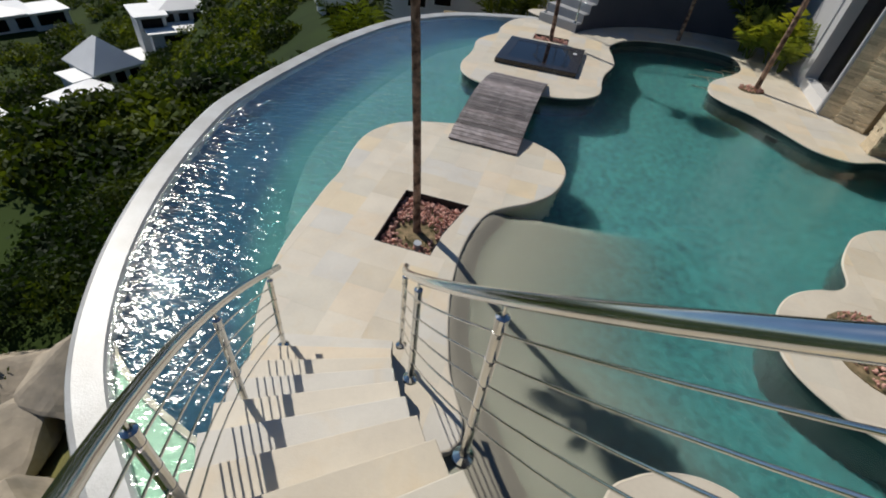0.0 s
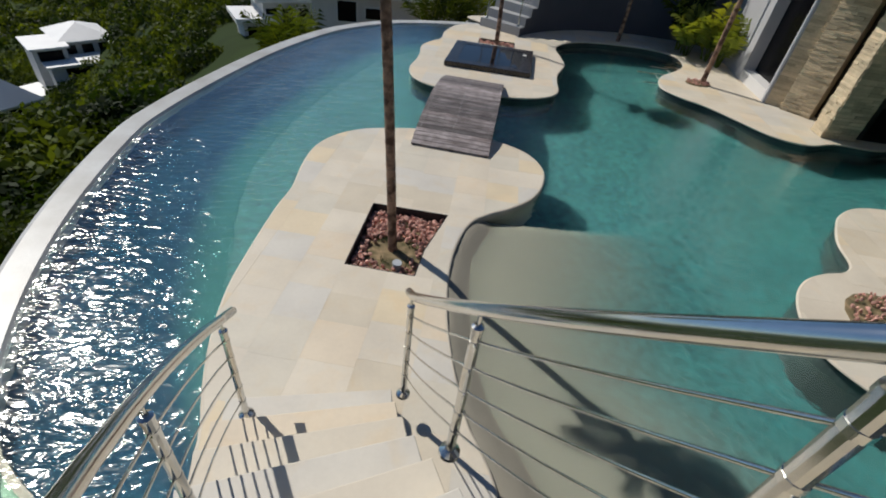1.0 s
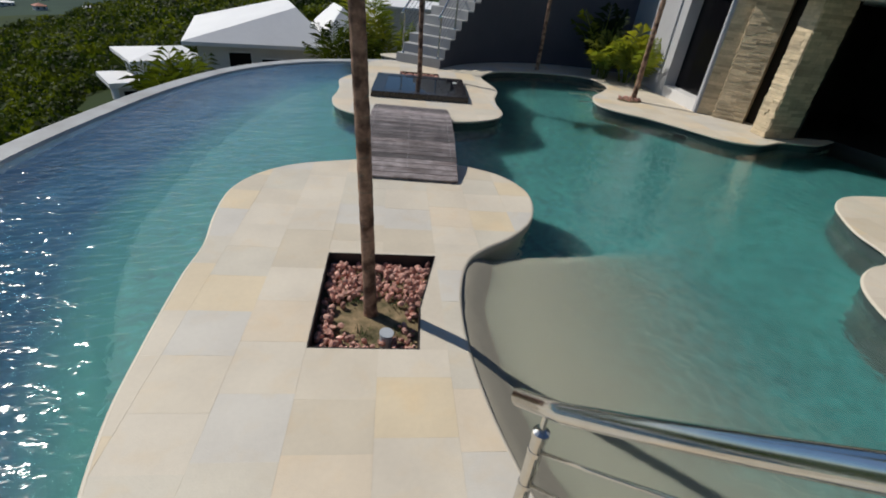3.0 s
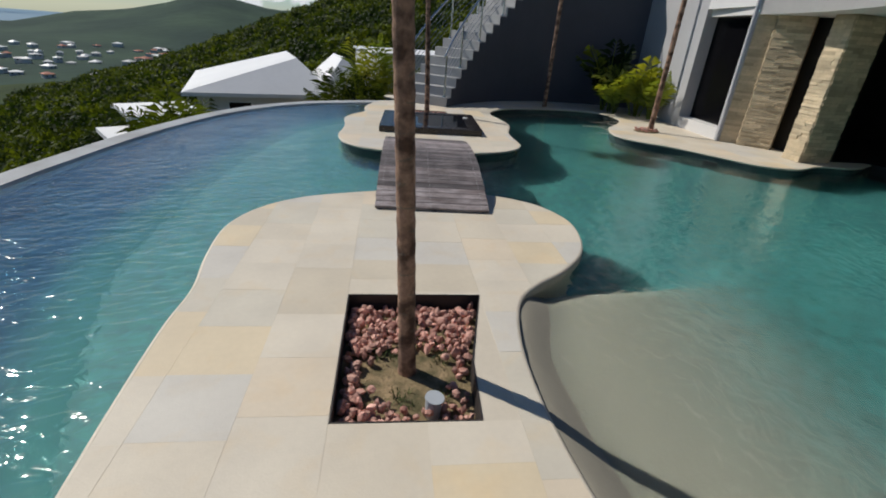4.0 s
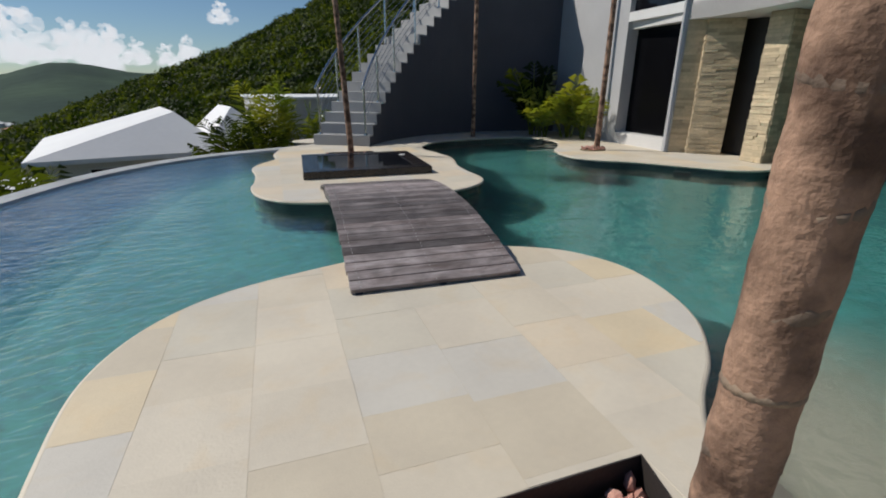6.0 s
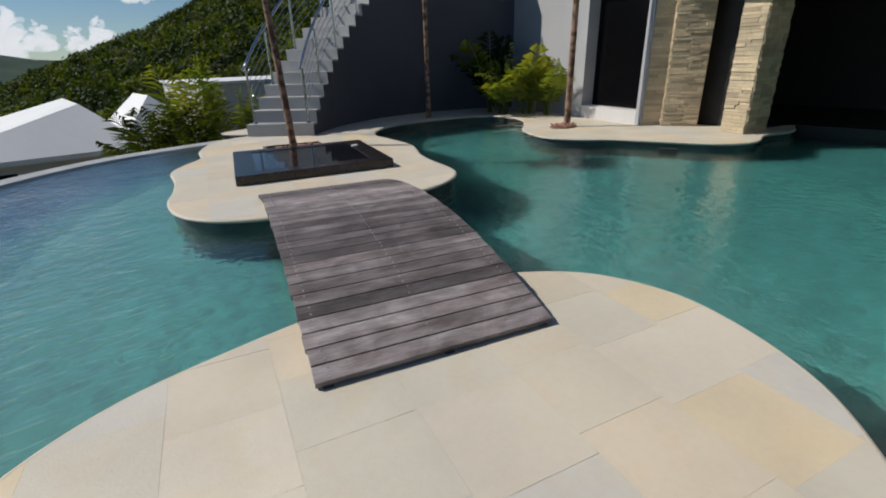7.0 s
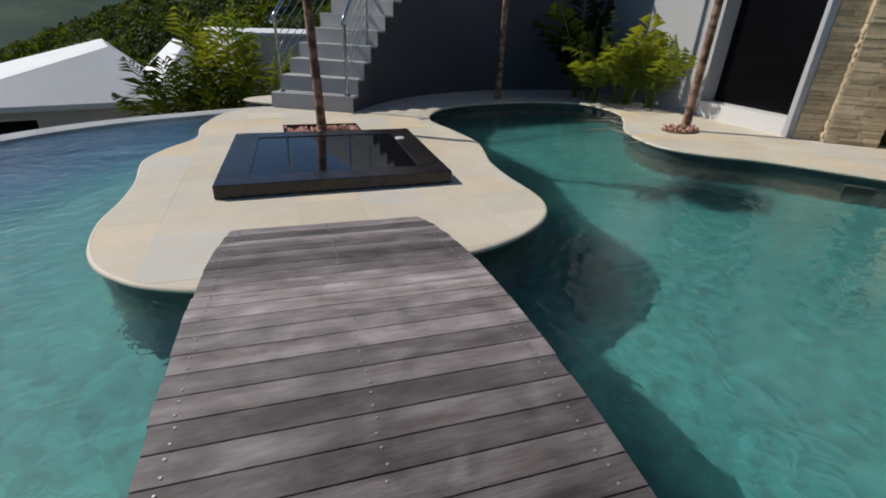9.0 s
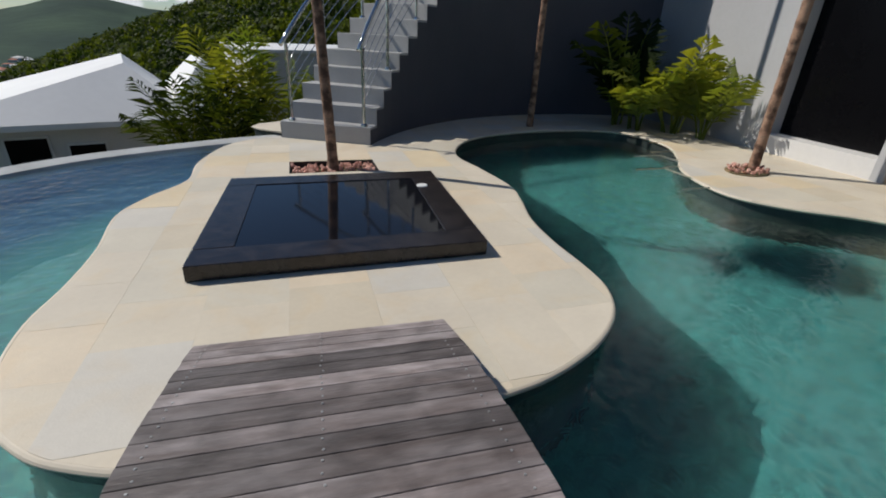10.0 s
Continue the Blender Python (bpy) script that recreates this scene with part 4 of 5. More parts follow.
tagged(raw("weeds", wv, wf, WEED), "small green weeds growing between the lava stones", "weeds", kind="stuff")
spot = thing("garden_spotlight", (0.10, 4.84, -0.17), "short grey plastic spotlight standing in the gravel", "spotlight")
part("body", tube([(0.10, 4.84, -0.17), (0.103, 4.837, -0.06), (0.105, 4.835, -0.025)], 0.04, 16, [0.036, 0.042, 0.045]), GREYPIPE, spot)
part("rim", tube([(0.105, 4.835, -0.025), (0.106, 4.834, -0.012)], 0.05, 16, [0.049, 0.049]), GREYPIPE, spot)

# ---- land ----
def table(x, rows):
    if x <= rows[0][0]:
        return rows[0][1]
    for (a, p), (b, q) in zip(rows, rows[1:]):
        if x <= b:
            return p + (q - p) * (x - a) / (b - a)
    return rows[-1][1]


NEAR_RIDGE = [(-180, 2), (-120, -6), (-90, -18), (-45, -23.5), (-40, -22), (-35, -20), (-27, -15.5), (-20, -8.9), (-12, -6.3), (-6, -4.2), (0, -1.7), (5, 0.4), (10, 2.4), (14, 4.1), (21, 8.1), (30, 12), (45, 16), (90, 16), (140, 10), (180, 2)]
FAR_RIDGE = [(-180, -2.0), (-40, -2.2), (-22, -2.0), (-18, -1.8), (-14, -0.8), (-8, 0.1), (-5, 1.0), (-2.5, 1.75), (0, 1.5), (3.5, 0.8), (6, 0.9), (10, 1.3), (20, 1.0), (60, 1.0), (180, -2.0)]
RAD = [6, 9, 13, 18, 25, 34, 46, 60, 78, 98, 120, 145, 172, 200, 235, 280, 340, 420, 520, 640, 780, 930, 1080, 1230, 1380, 1500, 1650, 1900, 2400, 3200, 4600]


def land(az, r):
    el = math.tan(radians(table(az, NEAR_RIDGE)))
    ridge = 1.5 + 200 * el
    valley = min(-48.0, ridge - 20)
    foot = -3.4 if az < 25 else -1.5
    if r <= 14:
        z = foot
    elif r <= 200:
        z = foot + (ridge - foot) * (r - 14) / 186
    elif r <= 420:
        k = (r - 200) / 220
        z = ridge + (valley - ridge) * k * k * (3 - 2 * k) if ridge < 30 else ridge * (1 - 0.5 * k)
    elif r <= 780:
        z = valley if ridge < 30 else ridge * 0.5 + (valley - ridge * 0.5) * (r - 420) / 360
    elif r <= 1500:
        top = 1.5 + 1500 * math.tan(radians(table(az, FAR_RIDGE)))
        k = (r - 780) / 720
        z = valley + (top - valley) * k ** 1.35
    else:
        top = 1.5 + 1500 * math.tan(radians(table(az, FAR_RIDGE)))
        k = min(1, (r - 1500) / 900)
        z = top + (-80 - top) * k
    if -150 < az < -20:
        low = table(az, [(-60, -30), (-40, -30), (-37, -29), (-34, -27), (-27, -21), (-20, -14)])
        if r <= 70:
            z2 = foot + (low - foot) * max(0, r - 14) / 56
        elif r <= 260:
            z2 = low + (-34 - low) * (r - 70) / 190
        else:
            z2 = -34 - 14 * min(1, (r - 260) / 300)
        if r > 780:
            z2 = max(z2, z)
        share = min(1, (-20 - az) / 6)
        z = z + (z2 - z) * share
    x, y = r * math.sin(radians(az)), r * math.cos(radians(az))
    amp = min(1.0, r / 60) * (1.4 if r < 420 else 4.0)
    if r > 30:
        z += amp * (noise.noise((x * 0.03, y * 0.03, 3)) + 0.6 * noise.noise((x * 0.09, y * 0.09, 7))) * 0.6
        if r > 800:
            z += 12 * noise.noise((x * 0.004, y * 0.004, 1)) * (0 if r > 1380 else 1)
    return x + 2.0, y + 4.0, z


AZS = [a * 1.5 - 75 for a in range(0, 81)] + [a * 6.0 + 51 for a in range(0, 39)]
AZS = [a if a <= 180 else a - 360 for a in AZS]
lv = [land(a, r) for r in RAD for a in AZS]
nA = len(AZS)
lf = [(j * nA + i, j * nA + (i + 1) % nA, (j + 1) * nA + (i + 1) % nA, (j + 1) * nA + i) for j in range(len(RAD) - 1) for i in range(nA)]
lv.append((2.0, 4.0, -3.5))
lf += [(len(lv) - 1, (i + 1) % nA, i) for i in range(nA)]
# blue haze of distance is mixed into this green
FARHILL = material("hazed_hills", (0.050, 0.082, 0.055), 0.95, vary=0.25, scale=0.006, fine=0.05, bump=0.5, bump_scale=0.03, second=(0.030, 0.052, 0.042), spec=0.1)
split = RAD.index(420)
tagged(raw("ground_far", lv, [q for q in lf if min(q) >= split * nA and len(q) == 4], FARHILL, True), "green valley and distant hills with haze in their colour", "hills", kind="structure")
lf = [q for q in lf if not (min(q) >= split * nA and len(q) == 4)]
tagged(raw("ground", lv, lf, HILL, True), "wooded green hillside falling to a valley with distant hills", "ground", kind="structure")
SEA = material("sea", (0.10, 0.17, 0.22), 0.3, vary=0.05, scale=0.01, fine=0.2, bump=0)
tagged(part("sea", mesh_of([(-4900, -4900, -75), (4900, -4900, -75), (4900, 4900, -75), (-4900, 4900, -75)], [(0, 1, 2, 3)]), SEA), "pale grey-blue sea towards the horizon", "sea", kind="structure")


def leaf_cloud(centres, per, size, seed, flat=0.75):
    """Crowns as loose shells of small tilted leaf sprays: centres are (x, y, z, radius)."""
    r = np.random.RandomState(seed)
    C = np.array(centres, float)
    n = len(C) * per
    c = np.repeat(C, per, 0)
    d = r.normal(size=(n, 3))
    d /= np.linalg.norm(d, axis=1, keepdims=True)
    d[:, 2] = np.abs(d[:, 2]) * 1.0 - 0.25
    lump = 1 + 0.28 * np.sin(d[:, 0] * 5 + c[:, 0] * 3) * np.sin(d[:, 1] * 5 + c[:, 1] * 2)
    p = c[:, :3] + d * (c[:, 3] * lump * r.uniform(0.62, 1.08, n))[:, None] * np.array([1, 1, flat])
    s = (c[:, 3] * size * r.uniform(0.6, 1.4, n))[:, None]
    nrm_ = d + r.normal(size=(n, 3)) * 0.6
    nrm_ /= np.linalg.norm(nrm_, axis=1, keepdims=True)
    a = np.cross(nrm_, r.normal(size=(n, 3)))
    a /= np.linalg.norm(a, axis=1, keepdims=True)
    b = np.cross(nrm_, a)
    verts = np.stack([p - a * s, p - b * s * 0.55, p + a * s, p + b * s * 0.55], 1).reshape(-1, 3)
    faces = np.arange(n * 4).reshape(-1, 4)
    return verts, faces


def big_mesh(name, verts, faces, mat):
    me = bpy.data.meshes.new(name)
    me.vertices.add(len(verts))
    me.vertices.foreach_set("co", np.asarray(verts, np.float32).ravel())
    me.loops.add(faces.size)
    me.loops.foreach_set("vertex_index", faces.astype(np.int32).ravel())
    me.polygons.add(len(faces))
    me.polygons.foreach_set("loop_start", np.arange(0, faces.size, faces.shape[1], dtype=np.int32))
    me.update(calc_edges=True)
    me.materials.append(mat)
    return new(name, me)


HOUSES = []                            # plan circles kept clear of trees


def clear_of_houses(x, y, pad):
    return all(math.hypot(x - hx, y - hy) > hr + pad and math.hypot(x - hx * 0.95, y - hy * 0.95) > hr * 0.7 + pad * 0.5 for hx, hy, hr in HOUSES)


# ---- houses on the slope ----
def hip_house(name, c, turn, w, l, z_eave, rise, depth, label, roof=ROOFW, over=0.5, windows=3):
    h = thing(name, (*c, z_eave - depth), label, "house")
    HOUSES.append((c[0], c[1], max(w, l) * 0.62))
    M = Matrix.Translation((*c, 0)) @ Matrix.Rotation(radians(turn), 4, "Z")
    bm = box(-w / 2, w / 2, -l / 2, l / 2, z_eave - depth, z_eave - 0.02)
    bmesh.ops.transform(bm, matrix=M, verts=bm.verts)
    wall = part("wall", bm, WHITE, h)
    a, b = w / 2 + over, l / 2 + over
    ridge = max(0.0, (l - w) / 2)
    v = [(-a, -b, z_eave), (a, -b, z_eave), (a, b, z_eave), (-a, b, z_eave), (0, -ridge, z_eave + rise), (0, ridge, z_eave + rise),
         (-a, -b, z_eave - 0.18), (a, -b, z_eave - 0.18), (a, b, z_eave - 0.18), (-a, b, z_eave - 0.18)]
    f = [(0, 1, 4), (1, 2, 5, 4), (2, 3, 5), (3, 0, 4, 5), (6, 7, 1, 0), (7, 8, 2, 1), (8, 9, 3, 2), (9, 6, 0, 3), (9, 8, 7, 6)]
    bm = mesh_of(v, f)
    bmesh.ops.transform(bm, matrix=M, verts=bm.verts)
    part("roof", bm, roof, h)
    for k in range(windows):
        for side in (-1, 1):
            x = -w / 2 + w * (k + 0.5) / windows
            bm = box(x - 0.55, x + 0.55, side * (l / 2 + 0.03) - 0.05, side * (l / 2 + 0.03) + 0.05, z_eave - 1.75, z_eave - 0.75)
            bmesh.ops.transform(bm, matrix=M, verts=bm.verts)
            part("window", bm, BLACKGLASS, h)
    return h


def neighbour_house():
    """White house below: a broad hipped roof with its peak off centre, a small hipped wing and a flat-topped block."""
    h = thing("neighbour_house", (0.0, 25.5, -5.4), "white neighbouring house with low white hipped roofs", "house")
    HOUSES.append((1.5, 25.5, 6.5))

    def block(x0, x1, y0, y1, z, peak, y_peak, over=0.45):
        part("wall", box(x0 + over, x1 - over, y0 + over, y1 - over, -5.4, z - 0.12), WHITE, h)
        y_back = y1 - (y_peak - y0)
        v = [(x0, y0, z), (x1, y0, z), (x1, y1, z), (x0, y1, z), (peak[0], y_peak, peak[1]), (peak[0], y_back, peak[1])]
        v += [(x, y, q - 0.13) for x, y, q in v[:4]]
        part("roof", mesh_of(v, [(0, 1, 4), (1, 2, 5, 4), (2, 3, 5), (3, 0, 4, 5), (6, 7, 1, 0), (7, 8, 2, 1), (8, 9, 3, 2), (9, 6, 0, 3), (9, 8, 7, 6)]), ROOFW, h)

    block(-2.6, 2.75, 22.0, 29.5, -0.88, (1.45, 0.30), 23.6)
    block(2.2, 4.7, 22.6, 27.0, -0.75, (3.3, 0.42), 23.7, 0.3)
    part("annex", box(4.2, 8.6, 21.0, 25.5, -5.4, 0.72), WHITE, h, "white flat-topped block")
    part("parapet", box(4.12, 8.68, 20.92, 25.58, 0.722, 0.80), ROOFW, h)
    for x, w_, z0, z1 in ((-0.75, 0.75, -2.0, -1.25), (0.35, 0.7, -1.85, -1.45)):
        frame_ = part("window_frame", box(x - w_ / 2 - 0.05, x + w_ / 2 + 0.05, 22.39, 22.448, z0 - 0.05, z1 + 0.05), ALU, h)
        part("pane", box(x - w_ / 2, x + w_ / 2, 22.37, 22.388, z0, z1), DOORGLASS, frame_)
    return h


neighbour_house()


def on_slope(az, r):
    x, y, z = land(az, r)
    return x, y, z


def villa(az, r, turn, w, l, storeys, rise, wings, label, sunk=0.0):
    """White hillside villa: main block under a hipped roof, low wings under thin slabs, dark openings, a terrace."""
    x, y, z = on_slope(az, r)
    z -= sunk
    h = thing("villa", (x, y, z - 3.0), label, "house")
    HOUSES.append((x, y, max(w, l) * 0.55))
    M = Matrix.Translation((x, y, z)) @ Matrix.Rotation(radians(turn - az), 4, "Z")

    def put(name, bm, mat, parent=h):
        bmesh.ops.transform(bm, matrix=M, verts=bm.verts)
        return part(name, bm, mat, parent)

    top = 2.9 * storeys
    wall = put("wall", box(-w / 2, w / 2, -l / 2, l / 2, -3.0, top), WHITE)
    a, b, q = w / 2 + 0.5, l / 2 + 0.5, max(0.0, (l - w) / 2)
    v = [(-a, -b, top), (a, -b, top), (a, b, top), (-a, b, top), (0, -q, top + rise), (0, q, top + rise)] + [(i, j, top - 0.2) for i, j in ((-a, -b), (a, -b), (a, b), (-a, b))]
    put("roof", mesh_of(v, [(0, 1, 4), (1, 2, 5, 4), (2, 3, 5), (3, 0, 4, 5), (6, 7, 1, 0), (7, 8, 2, 1), (8, 9, 3, 2), (9, 6, 0, 3)]), ROOFW)
    for s_ in range(storeys):
        for k in range(3):
            xx = -w / 2 + w * (k + 0.5) / 3
            put("window", box(xx - w * 0.11, xx + w * 0.11, -l / 2 - 0.05, -l / 2 + 0.05, 2.9 * s_ + 0.4, 2.9 * s_ + 2.3), DOORGLASS, wall)
    for wx, wy, ww, wl, wz in wings:
        wing = put("wing", box(wx - ww / 2, wx + ww / 2, wy - wl / 2, wy + wl / 2, -3.0, wz - 0.25), WHITE)
        put("wing_roof", box(wx - ww / 2 - 0.4, wx + ww / 2 + 0.4, wy - wl / 2 - 0.4, wy + wl / 2 + 0.4, wz - 0.248, wz), ROOFW, wing)
        put("opening", box(wx - ww * 0.36, wx + ww * 0.36, wy - wl / 2 - 0.05, wy - wl / 2 + 0.05, wz - 2.3, wz - 0.5), DOORGLASS, wing)
    return h


villa(-37.4, 84, 20, 6.5, 7.5, 1, 3.6, ((-4.6, -1.5, 3.0, 4.0, 2.6), (5.2, 0.5, 4.0, 4.5, 2.4)), "white villa with a steep white roof on the slope")
villa(-40.4, 75, 30, 6.0, 5.0, 1, 0.7, ((-4.5, 0.5, 5.0, 4.5, 2.2),), "low white flat-roofed house on the slope")
villa(-29.2, 91, 8, 6.5, 7.5, 1, 1.6, ((-5.0, -3.0, 4.0, 6.0, 3.0), (5.2, -3.5, 4.5, 5.0, 2.6), (0.0, -6.5, 12.0, 4.0, 1.2)), "large white villa with terraces on the slope")
villa(-43.8, 118, 10, 12.0, 8.0, 1, 1.5, ((8.0, -2.0, 6.0, 6.0, 3.0),), "long white house on the slope")
villa(-13.2, 31, 8, 2.8, 3.4, 1, 0.3, ((2.6, -1.8, 2.4, 2.2, 1.5), (-1.9, -1.2, 1.6, 2.2, 2.0)), "small white terrace house below the pool", 1.2)
villa(-50, 62, 10, 5.0, 4.0, 1, 0.4, ((3.5, 0.0, 2.4, 3.0, 2.0),), "small pale house on the slope")
rng = random.Random(21)
for k in range(90):
    az, r = rng.uniform(-24, -1), rng.uniform(430, 800)
    x, y, z = on_slope(az, r)
    w = rng.uniform(4.5, 10)
    hip_house("town_house", (x, y), rng.uniform(0, 90), w, w * rng.uniform(0.6, 1.2), z + rng.uniform(2, 4), rng.uniform(0.8, 2.0), 6, "small far house in the valley town", rng.choice((ROOFW, ROOFW, WHITE, TERRA, TERRA)), windows=2)

# ---- woods ----
rng = random.Random(8)
trees = []
for k in range(6200):
    az = rng.uniform(-62, 34)
    r = 9.5 * ((230 if az > -24 else 420) / 9.5) ** (rng.random() ** 0.8)
    x, y, z = land(az, r)
    if r < 40 and az > -9 and x > -5.0 and y > 8:
        continue
    size = rng.uniform(0.55, 1.2) * (0.7 + min(r, 120) / 55)
    if not clear_of_houses(x, y, size * 0.7 + (3 if r < 40 else 1.5)):
        continue
    trees.append((x, y, z + size * 0.25, size))
v, f = leaf_cloud(trees, 200, 0.12, 3)
tagged(big_mesh("hillside_woods", v, f, LEAF), "dense green tropical scrub covering the slope", "woods", kind="stuff")
rng = random.Random(9)
near = []
for k in range(700):
    t = rng.random()
    i = int(t * (len(rim_out) - 2))
    p = Vector(rim_out[i])
    q = Vector(beside(rim_out, -rng.uniform(0.7, 6.0))[i])
    size = rng.uniform(0.4, 0.9)
    z = -0.75 - 0.5 * (q - p).length - size * 0.9 - rng.uniform(0, 0.4)
    if 10.0 < q.y and q.x > -3.5:
        continue
    if q.y < 5.6 and q.x > -6.4:
        continue
    near.append((q.x, q.y, z, size))
v, f = leaf_cloud(near, 260, 0.085, 4, 0.9)
tagged(big_mesh("hedge", v, f, LEAF), "dense green shrubs below the pool's outer edge", "hedge", kind="stuff")


GRASS = material("dry_grass", (0.20, 0.17, 0.05), 0.9, vary=0.35, scale=1.2, fine=12, bump=0.8, second=(0.09, 0.10, 0.025))
gr = [(-2.2 - 0.55 * i, 0.2 + 0.5 * j, -1.15 - 0.42 * i + 0.15 * noise.noise((i * 0.4, j * 0.4, 2))) for j in range(15) for i in range(9)]
tagged(raw("grass_bank", gr, [(j * 9 + i, j * 9 + i + 1, (j + 1) * 9 + i + 1, (j + 1) * 9 + i) for j in range(14) for i in range(8)], GRASS, True), "dry yellow-green grass bank under the pool rim", "grass", kind="structure")


def boulder(at, size, turn, seed):
    r_ = random.Random(seed)
    bm = bmesh.new()
    bmesh.ops.create_icosphere(bm, subdivisions=4, radius=1.0)
    cuts_ = [(Vector((r_.uniform(-1, 1), r_.uniform(-1, 1), r_.uniform(-0.6, 1))).normalized(), r_.uniform(0.5, 0.8)) for _ in range(11)]
    for v_ in bm.verts:
        for n_, d_ in cuts_:
            over_ = v_.co.dot(n_) - d_
            if over_ > 0:
                v_.co -= n_ * over_ * 0.93
        v_.co += v_.co.normalized() * noise.noise(v_.co * 3 + Vector((seed, 0, 0))) * 0.05
    bmesh.ops.transform(bm, matrix=Matrix.Translation(at) @ Matrix.Rotation(turn, 4, "Z") @ Matrix.Diagonal((*size, 1)), verts=bm.verts)
    tagged(part("boulder", bm, ROCK), "large pale angular boulder below the pool rim", "boulder", "boulders under the rim")


for k, (at, size, turn) in enumerate((((-4.5, 4.1, -2.35), (0.75, 0.95, 0.65), 0.4), ((-4.9, 3.0, -2.6), (0.9, 0.8, 0.6), 1.1), ((-3.9, 2.2, -2.0), (0.7, 0.6, 0.6), 0.2),
                                       ((-4.6, 1.5, -2.5), (0.8, 0.9, 0.5), 2.0), ((-3.2, 1.1, -1.6), (0.6, 0.7, 0.5), 0.8), ((-5.9, 4.4, -3.3), (0.9, 0.8, 0.5), 0.6))):
    boulder(at, size, turn, 80 + k)


def clouds():
    rng_ = random.Random(31)
    bm = bmesh.new()
    for az, el, size in ((-9, 5.4, 150), (-6.5, 6.5, 120), (-1.0, 4.6, 95), (2.0, 5.0, 80), (4.0, 4.2, 70), (6.5, 4.0, 60), (-14, 5, 130), (-20, 4, 140), (-26, 5, 150), (12, 8.2, 60), (-11.5, 4.6, 170), (-4, 4.2, 130), (0.5, 3.6, 120), (8.5, 4.6, 70)):
        for k in range(46):
            d = 4200
            up = rng_.random() ** 1.4
            a = radians(az + rng_.gauss(0, 0.62) * size / 90 * (1.2 - 0.7 * up))
            s = size * (0.55 - 0.33 * up) * rng_.uniform(0.5, 1.1)
            z = d * math.tan(radians(el - 2.3)) + up * size * 2.3
            before = len(bm.verts)
            mid_ = Vector((d * math.sin(a), d * math.cos(a), z))
            bmesh.ops.create_icosphere(bm, subdivisions=2, radius=s, matrix=Matrix.Translation(mid_) @ Matrix.Diagonal((1, 1, 0.8, 1)))
            bm.verts.ensure_lookup_table()
            for q in bm.verts[before:]:
                away = (q.co - mid_).normalized()
                q.co += away * (noise.noise(q.co * 0.025) * s * 0.5 + noise.noise(q.co * 0.07) * s * 0.25)
    return bm


tagged(part("clouds", clouds(), CLOUD, smooth=True), "small white cumulus clouds over the hills", "clouds", kind="stuff")

# ---- garden plants ----
def areca(base, height, stems, seed, label, mat=LEAFY, spread=0.6, leaflets=13, wide=0.018, name="areca_palm"):
    """Feather-leaved palm clump: arching fronds with many narrow leaflets."""
    rng_ = random.Random(seed)
    th = thing(name, base, label, "palm shrub")
    for i in range(stems):
        a = rng_.uniform(0, math.tau)
        L = height * rng_.uniform(0.7, 1.1)
        out = rng_.uniform(0.15, 1.0) * spread
        o = Vector(base) + Vector((math.cos(a), math.sin(a), 0)) * rng_.uniform(0, 0.16)
        spine = []
        for k in range(9):
            s = k / 8
            spine.append(o + Vector((math.cos(a) * L * out * s ** 1.4, math.sin(a) * L * out * s ** 1.4, L * (s - 0.44 * out * s ** 2.8))))
        side = Vector((-math.sin(a), math.cos(a), 0))
        verts, faces = [], []
        for k in range(leaflets):
            s = 0.24 + 0.73 * k / (leaflets - 1)
            f_ = s * 8
            i0 = min(int(f_), 7)
            b0 = spine[i0].lerp(spine[i0 + 1], f_ - i0)
            along = (spine[i0 + 1] - spine[i0]).normalized()
            ln = height * 0.30 * math.sin(math.pi * (0.2 + 0.75 * k / leaflets))
            for sg in (-1, 1):
                tip = b0 + (side * sg * 0.8 + along * 0.6 + Vector((0, 0, -0.3 + rng_.uniform(-0.15, 0.2)))).normalized() * ln
                w = along * wide * height
                mid = b0.lerp(tip, 0.45) + Vector((0, 0, 0.03 * height))
                m = len(verts)
                verts += [b0, mid + w, tip, mid - w]
                faces.append((m, m + 1, m + 2, m + 3))
        fr = raw("frond", verts, faces, mat)
        fr.parent = th
        fr.matrix_parent_inverse = th.matrix_world.inverted()
        part("leaf_stem", tube(spine, 0.01, 5, [0.014 * height ** 0.5 * (1 - 0.09 * k) for k in range(9)]), LEAFY, fr)
    return th


areca((8.5, 13.35, 0.0), 1.3, 9, 41, "feathery areca palm in the corner bed", spread=0.9, wide=0.026, leaflets=15)
areca((8.85, 12.95, 0.0), 1.5, 11, 42, "bright green areca palm in the corner bed", spread=0.95, wide=0.026, leaflets=15)
areca((8.8, 12.4, 0.0), 1.3, 10, 43, "yellow-green areca palm beside the house wall", spread=0.9, wide=0.026, leaflets=15)
areca((8.55, 13.85, 0.0), 1.8, 9, 44, "dark areca palm against the slate wall", LEAF, wide=0.028)
tagged(part("garden_bank", prism([(0.4, 16.2), (5.6, 15.9), (5.6, 20.6), (0.4, 20.6)], -3.6, -1.55), SOIL), "planted earth bank beyond the pool rim", "earth bank", kind="structure")
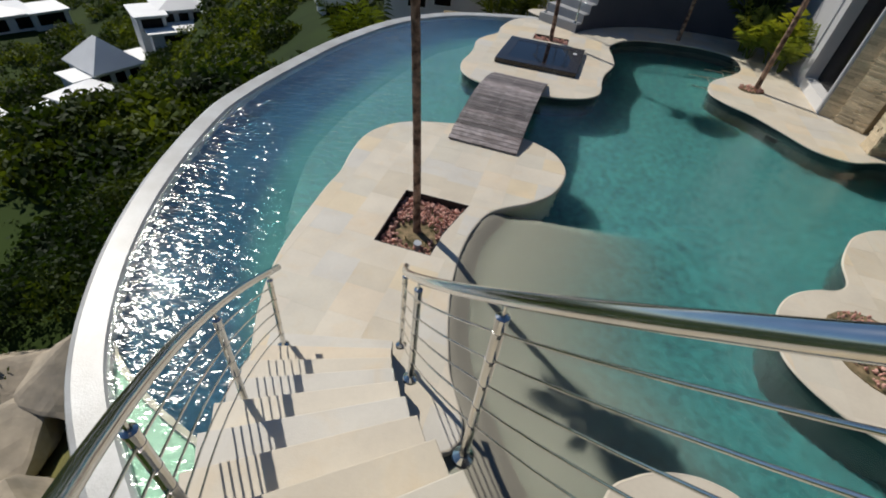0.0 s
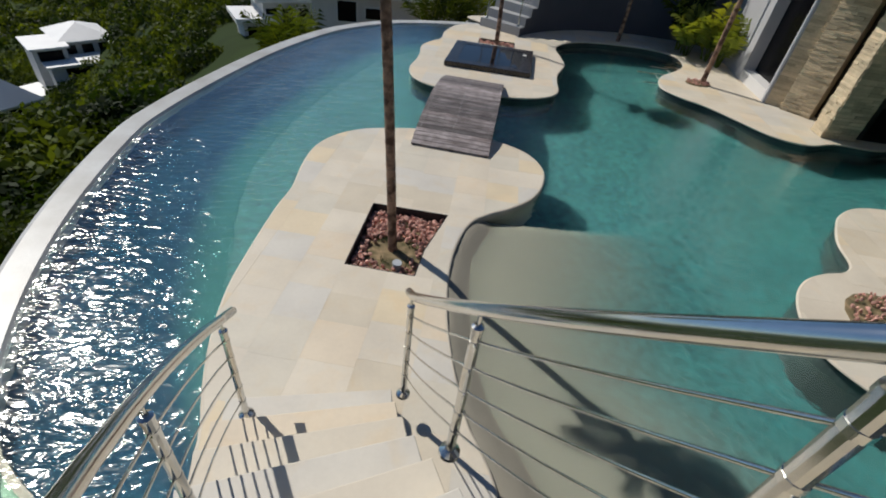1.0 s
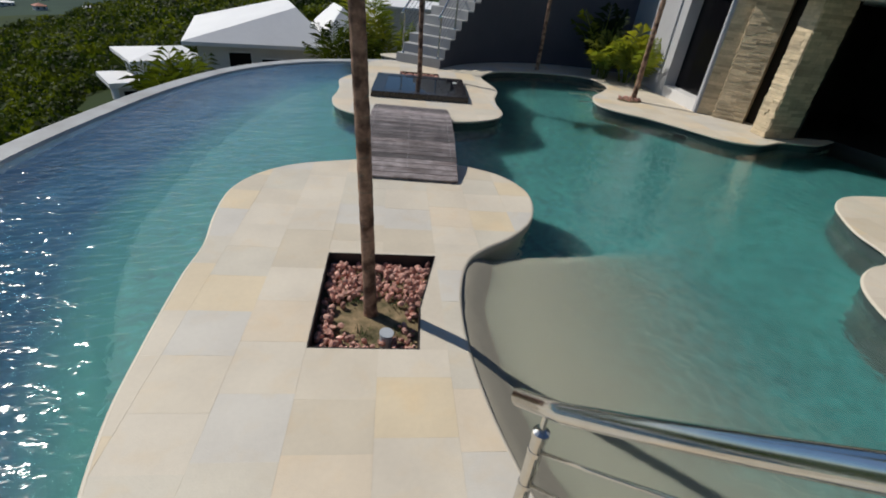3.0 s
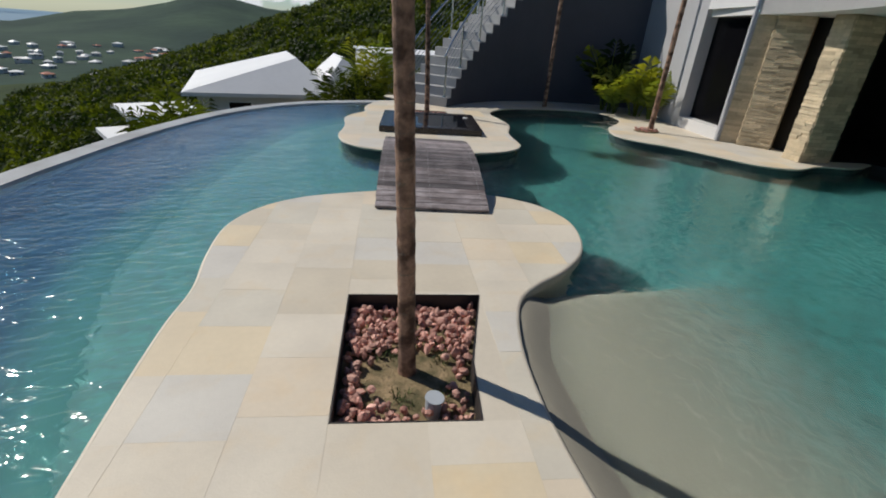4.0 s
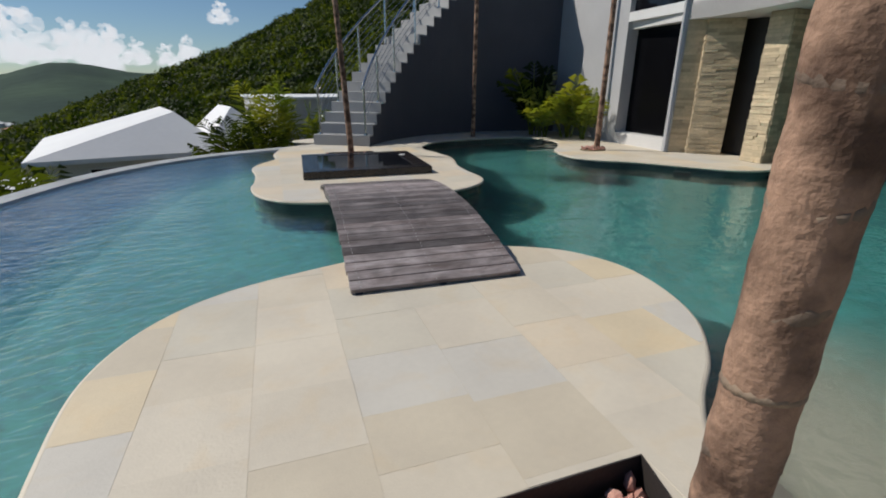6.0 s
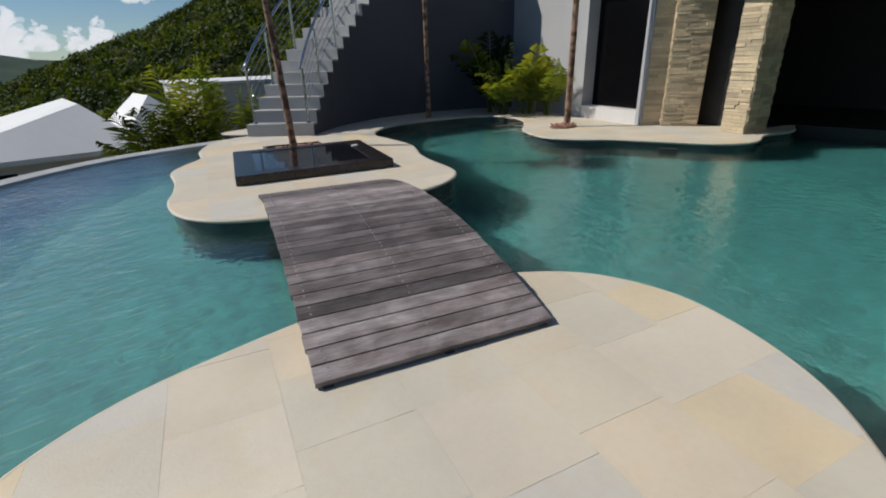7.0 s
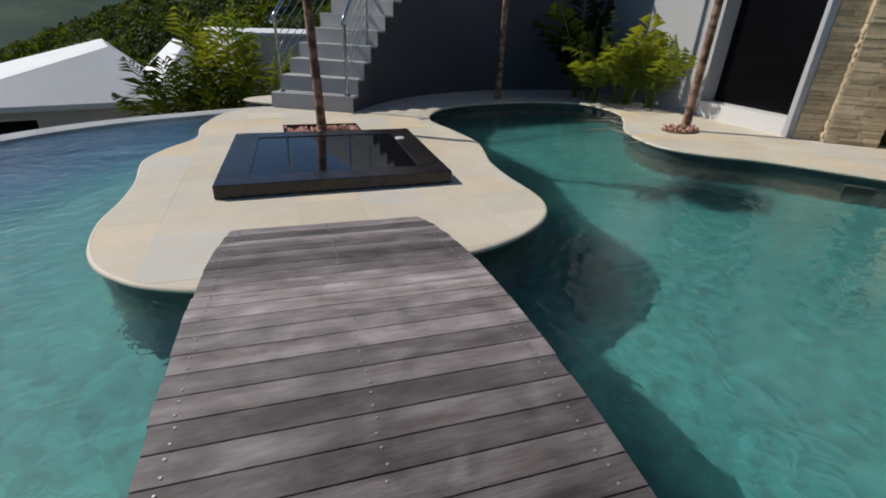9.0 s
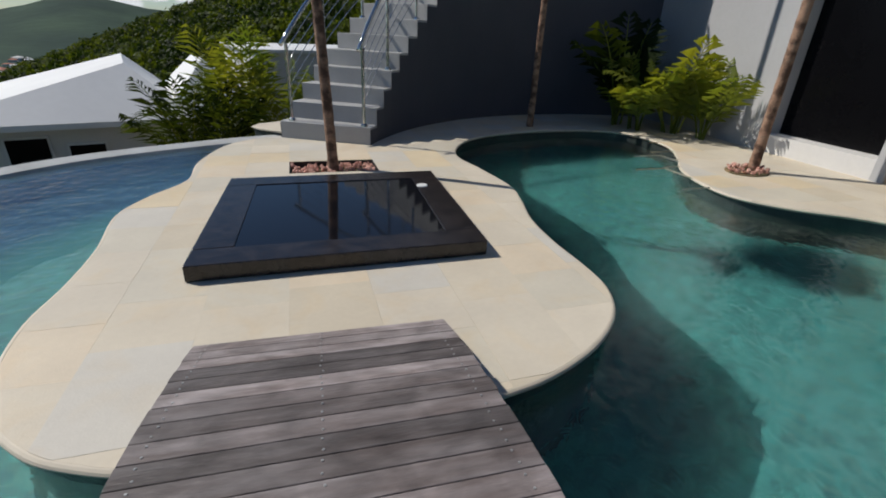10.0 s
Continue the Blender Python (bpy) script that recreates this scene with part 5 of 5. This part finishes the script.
areca((2.3, 19.3, -1.56), 2.2, 13, 45, "drooping dark palm shrub beyond the pool rim", LEAF, spread=0.7, wide=0.014, leaflets=17)
areca((3.35, 19.2, -1.56), 2.95, 10, 46, "tall yellowing bamboo-like shrub beyond the pool rim", spread=0.3, wide=0.010, leaflets=17)
areca((2.9, 18.6, -1.56), 2.3, 8, 48, "green feathery shrub beyond the pool rim", LEAF, spread=0.45, wide=0.012)
areca((3.85, 18.2, -1.56), 2.3, 8, 47, "yellow-green shrub beside the grey stairs", spread=0.3, wide=0.010, leaflets=17)
areca((4.55, 17.9, -1.56), 2.35, 9, 51, "yellow-leaved shrub at the foot of the grey stairs", spread=0.28, wide=0.011)
areca((-2.2, 15.3, -2.4), 2.5, 18, 49, "palm below the pool's outer edge", LEAF, spread=0.5)

# ---- paving, last ----
def hole_frame(poly, o):
    us = [(Vector(p) - o).dot(U) for p in poly]
    vs = [(Vector(p) - o).dot(V) for p in poly]
    return min(us), max(us), min(vs), max(vs)


def columns(lo, hi, w, u0, u1):
    """Column joints a common width apart that also fall on both sides of a hole."""
    cols = [u0]
    while cols[0] > lo:
        cols.insert(0, cols[0] - w)
    k = max(1, round((u1 - u0) / w))
    cols += [u0 + (u1 - u0) * (i + 1) / k for i in range(k)]
    while cols[-1] < hi:
        cols.append(cols[-1] + w)
    return cols


O1 = Vector((0.0, 5.0))
h1 = hole_frame(PLANTER, O1)
flags(island, island_line, O1, lambda x, y: y > 2.0, columns(-2.6, 2.8, 0.41, h1[0], h1[1]), -3.2, 3.6, 61, h1)
O2 = Vector((2.7, 12.0))
h2 = hole_frame(PLANTER2, O2)
flags(backdeck, back_line, O2, lambda x, y: x < 9.5 and y < 15.2, columns(-3.4, 8.0, 0.42, h2[0], h2[1]), -6.0, 4.5, 62, h2, long=(0.34, 0.8))
flags(sidedeck, side_line, Vector((5, 4)), lambda x, y: x < 8.6 and math.hypot((x - 5.15) / 0.8, (y - 3.6) / 0.9) > 1, [-2 + 0.42 * k for k in range(17)], -3.0, 3.2, 63)
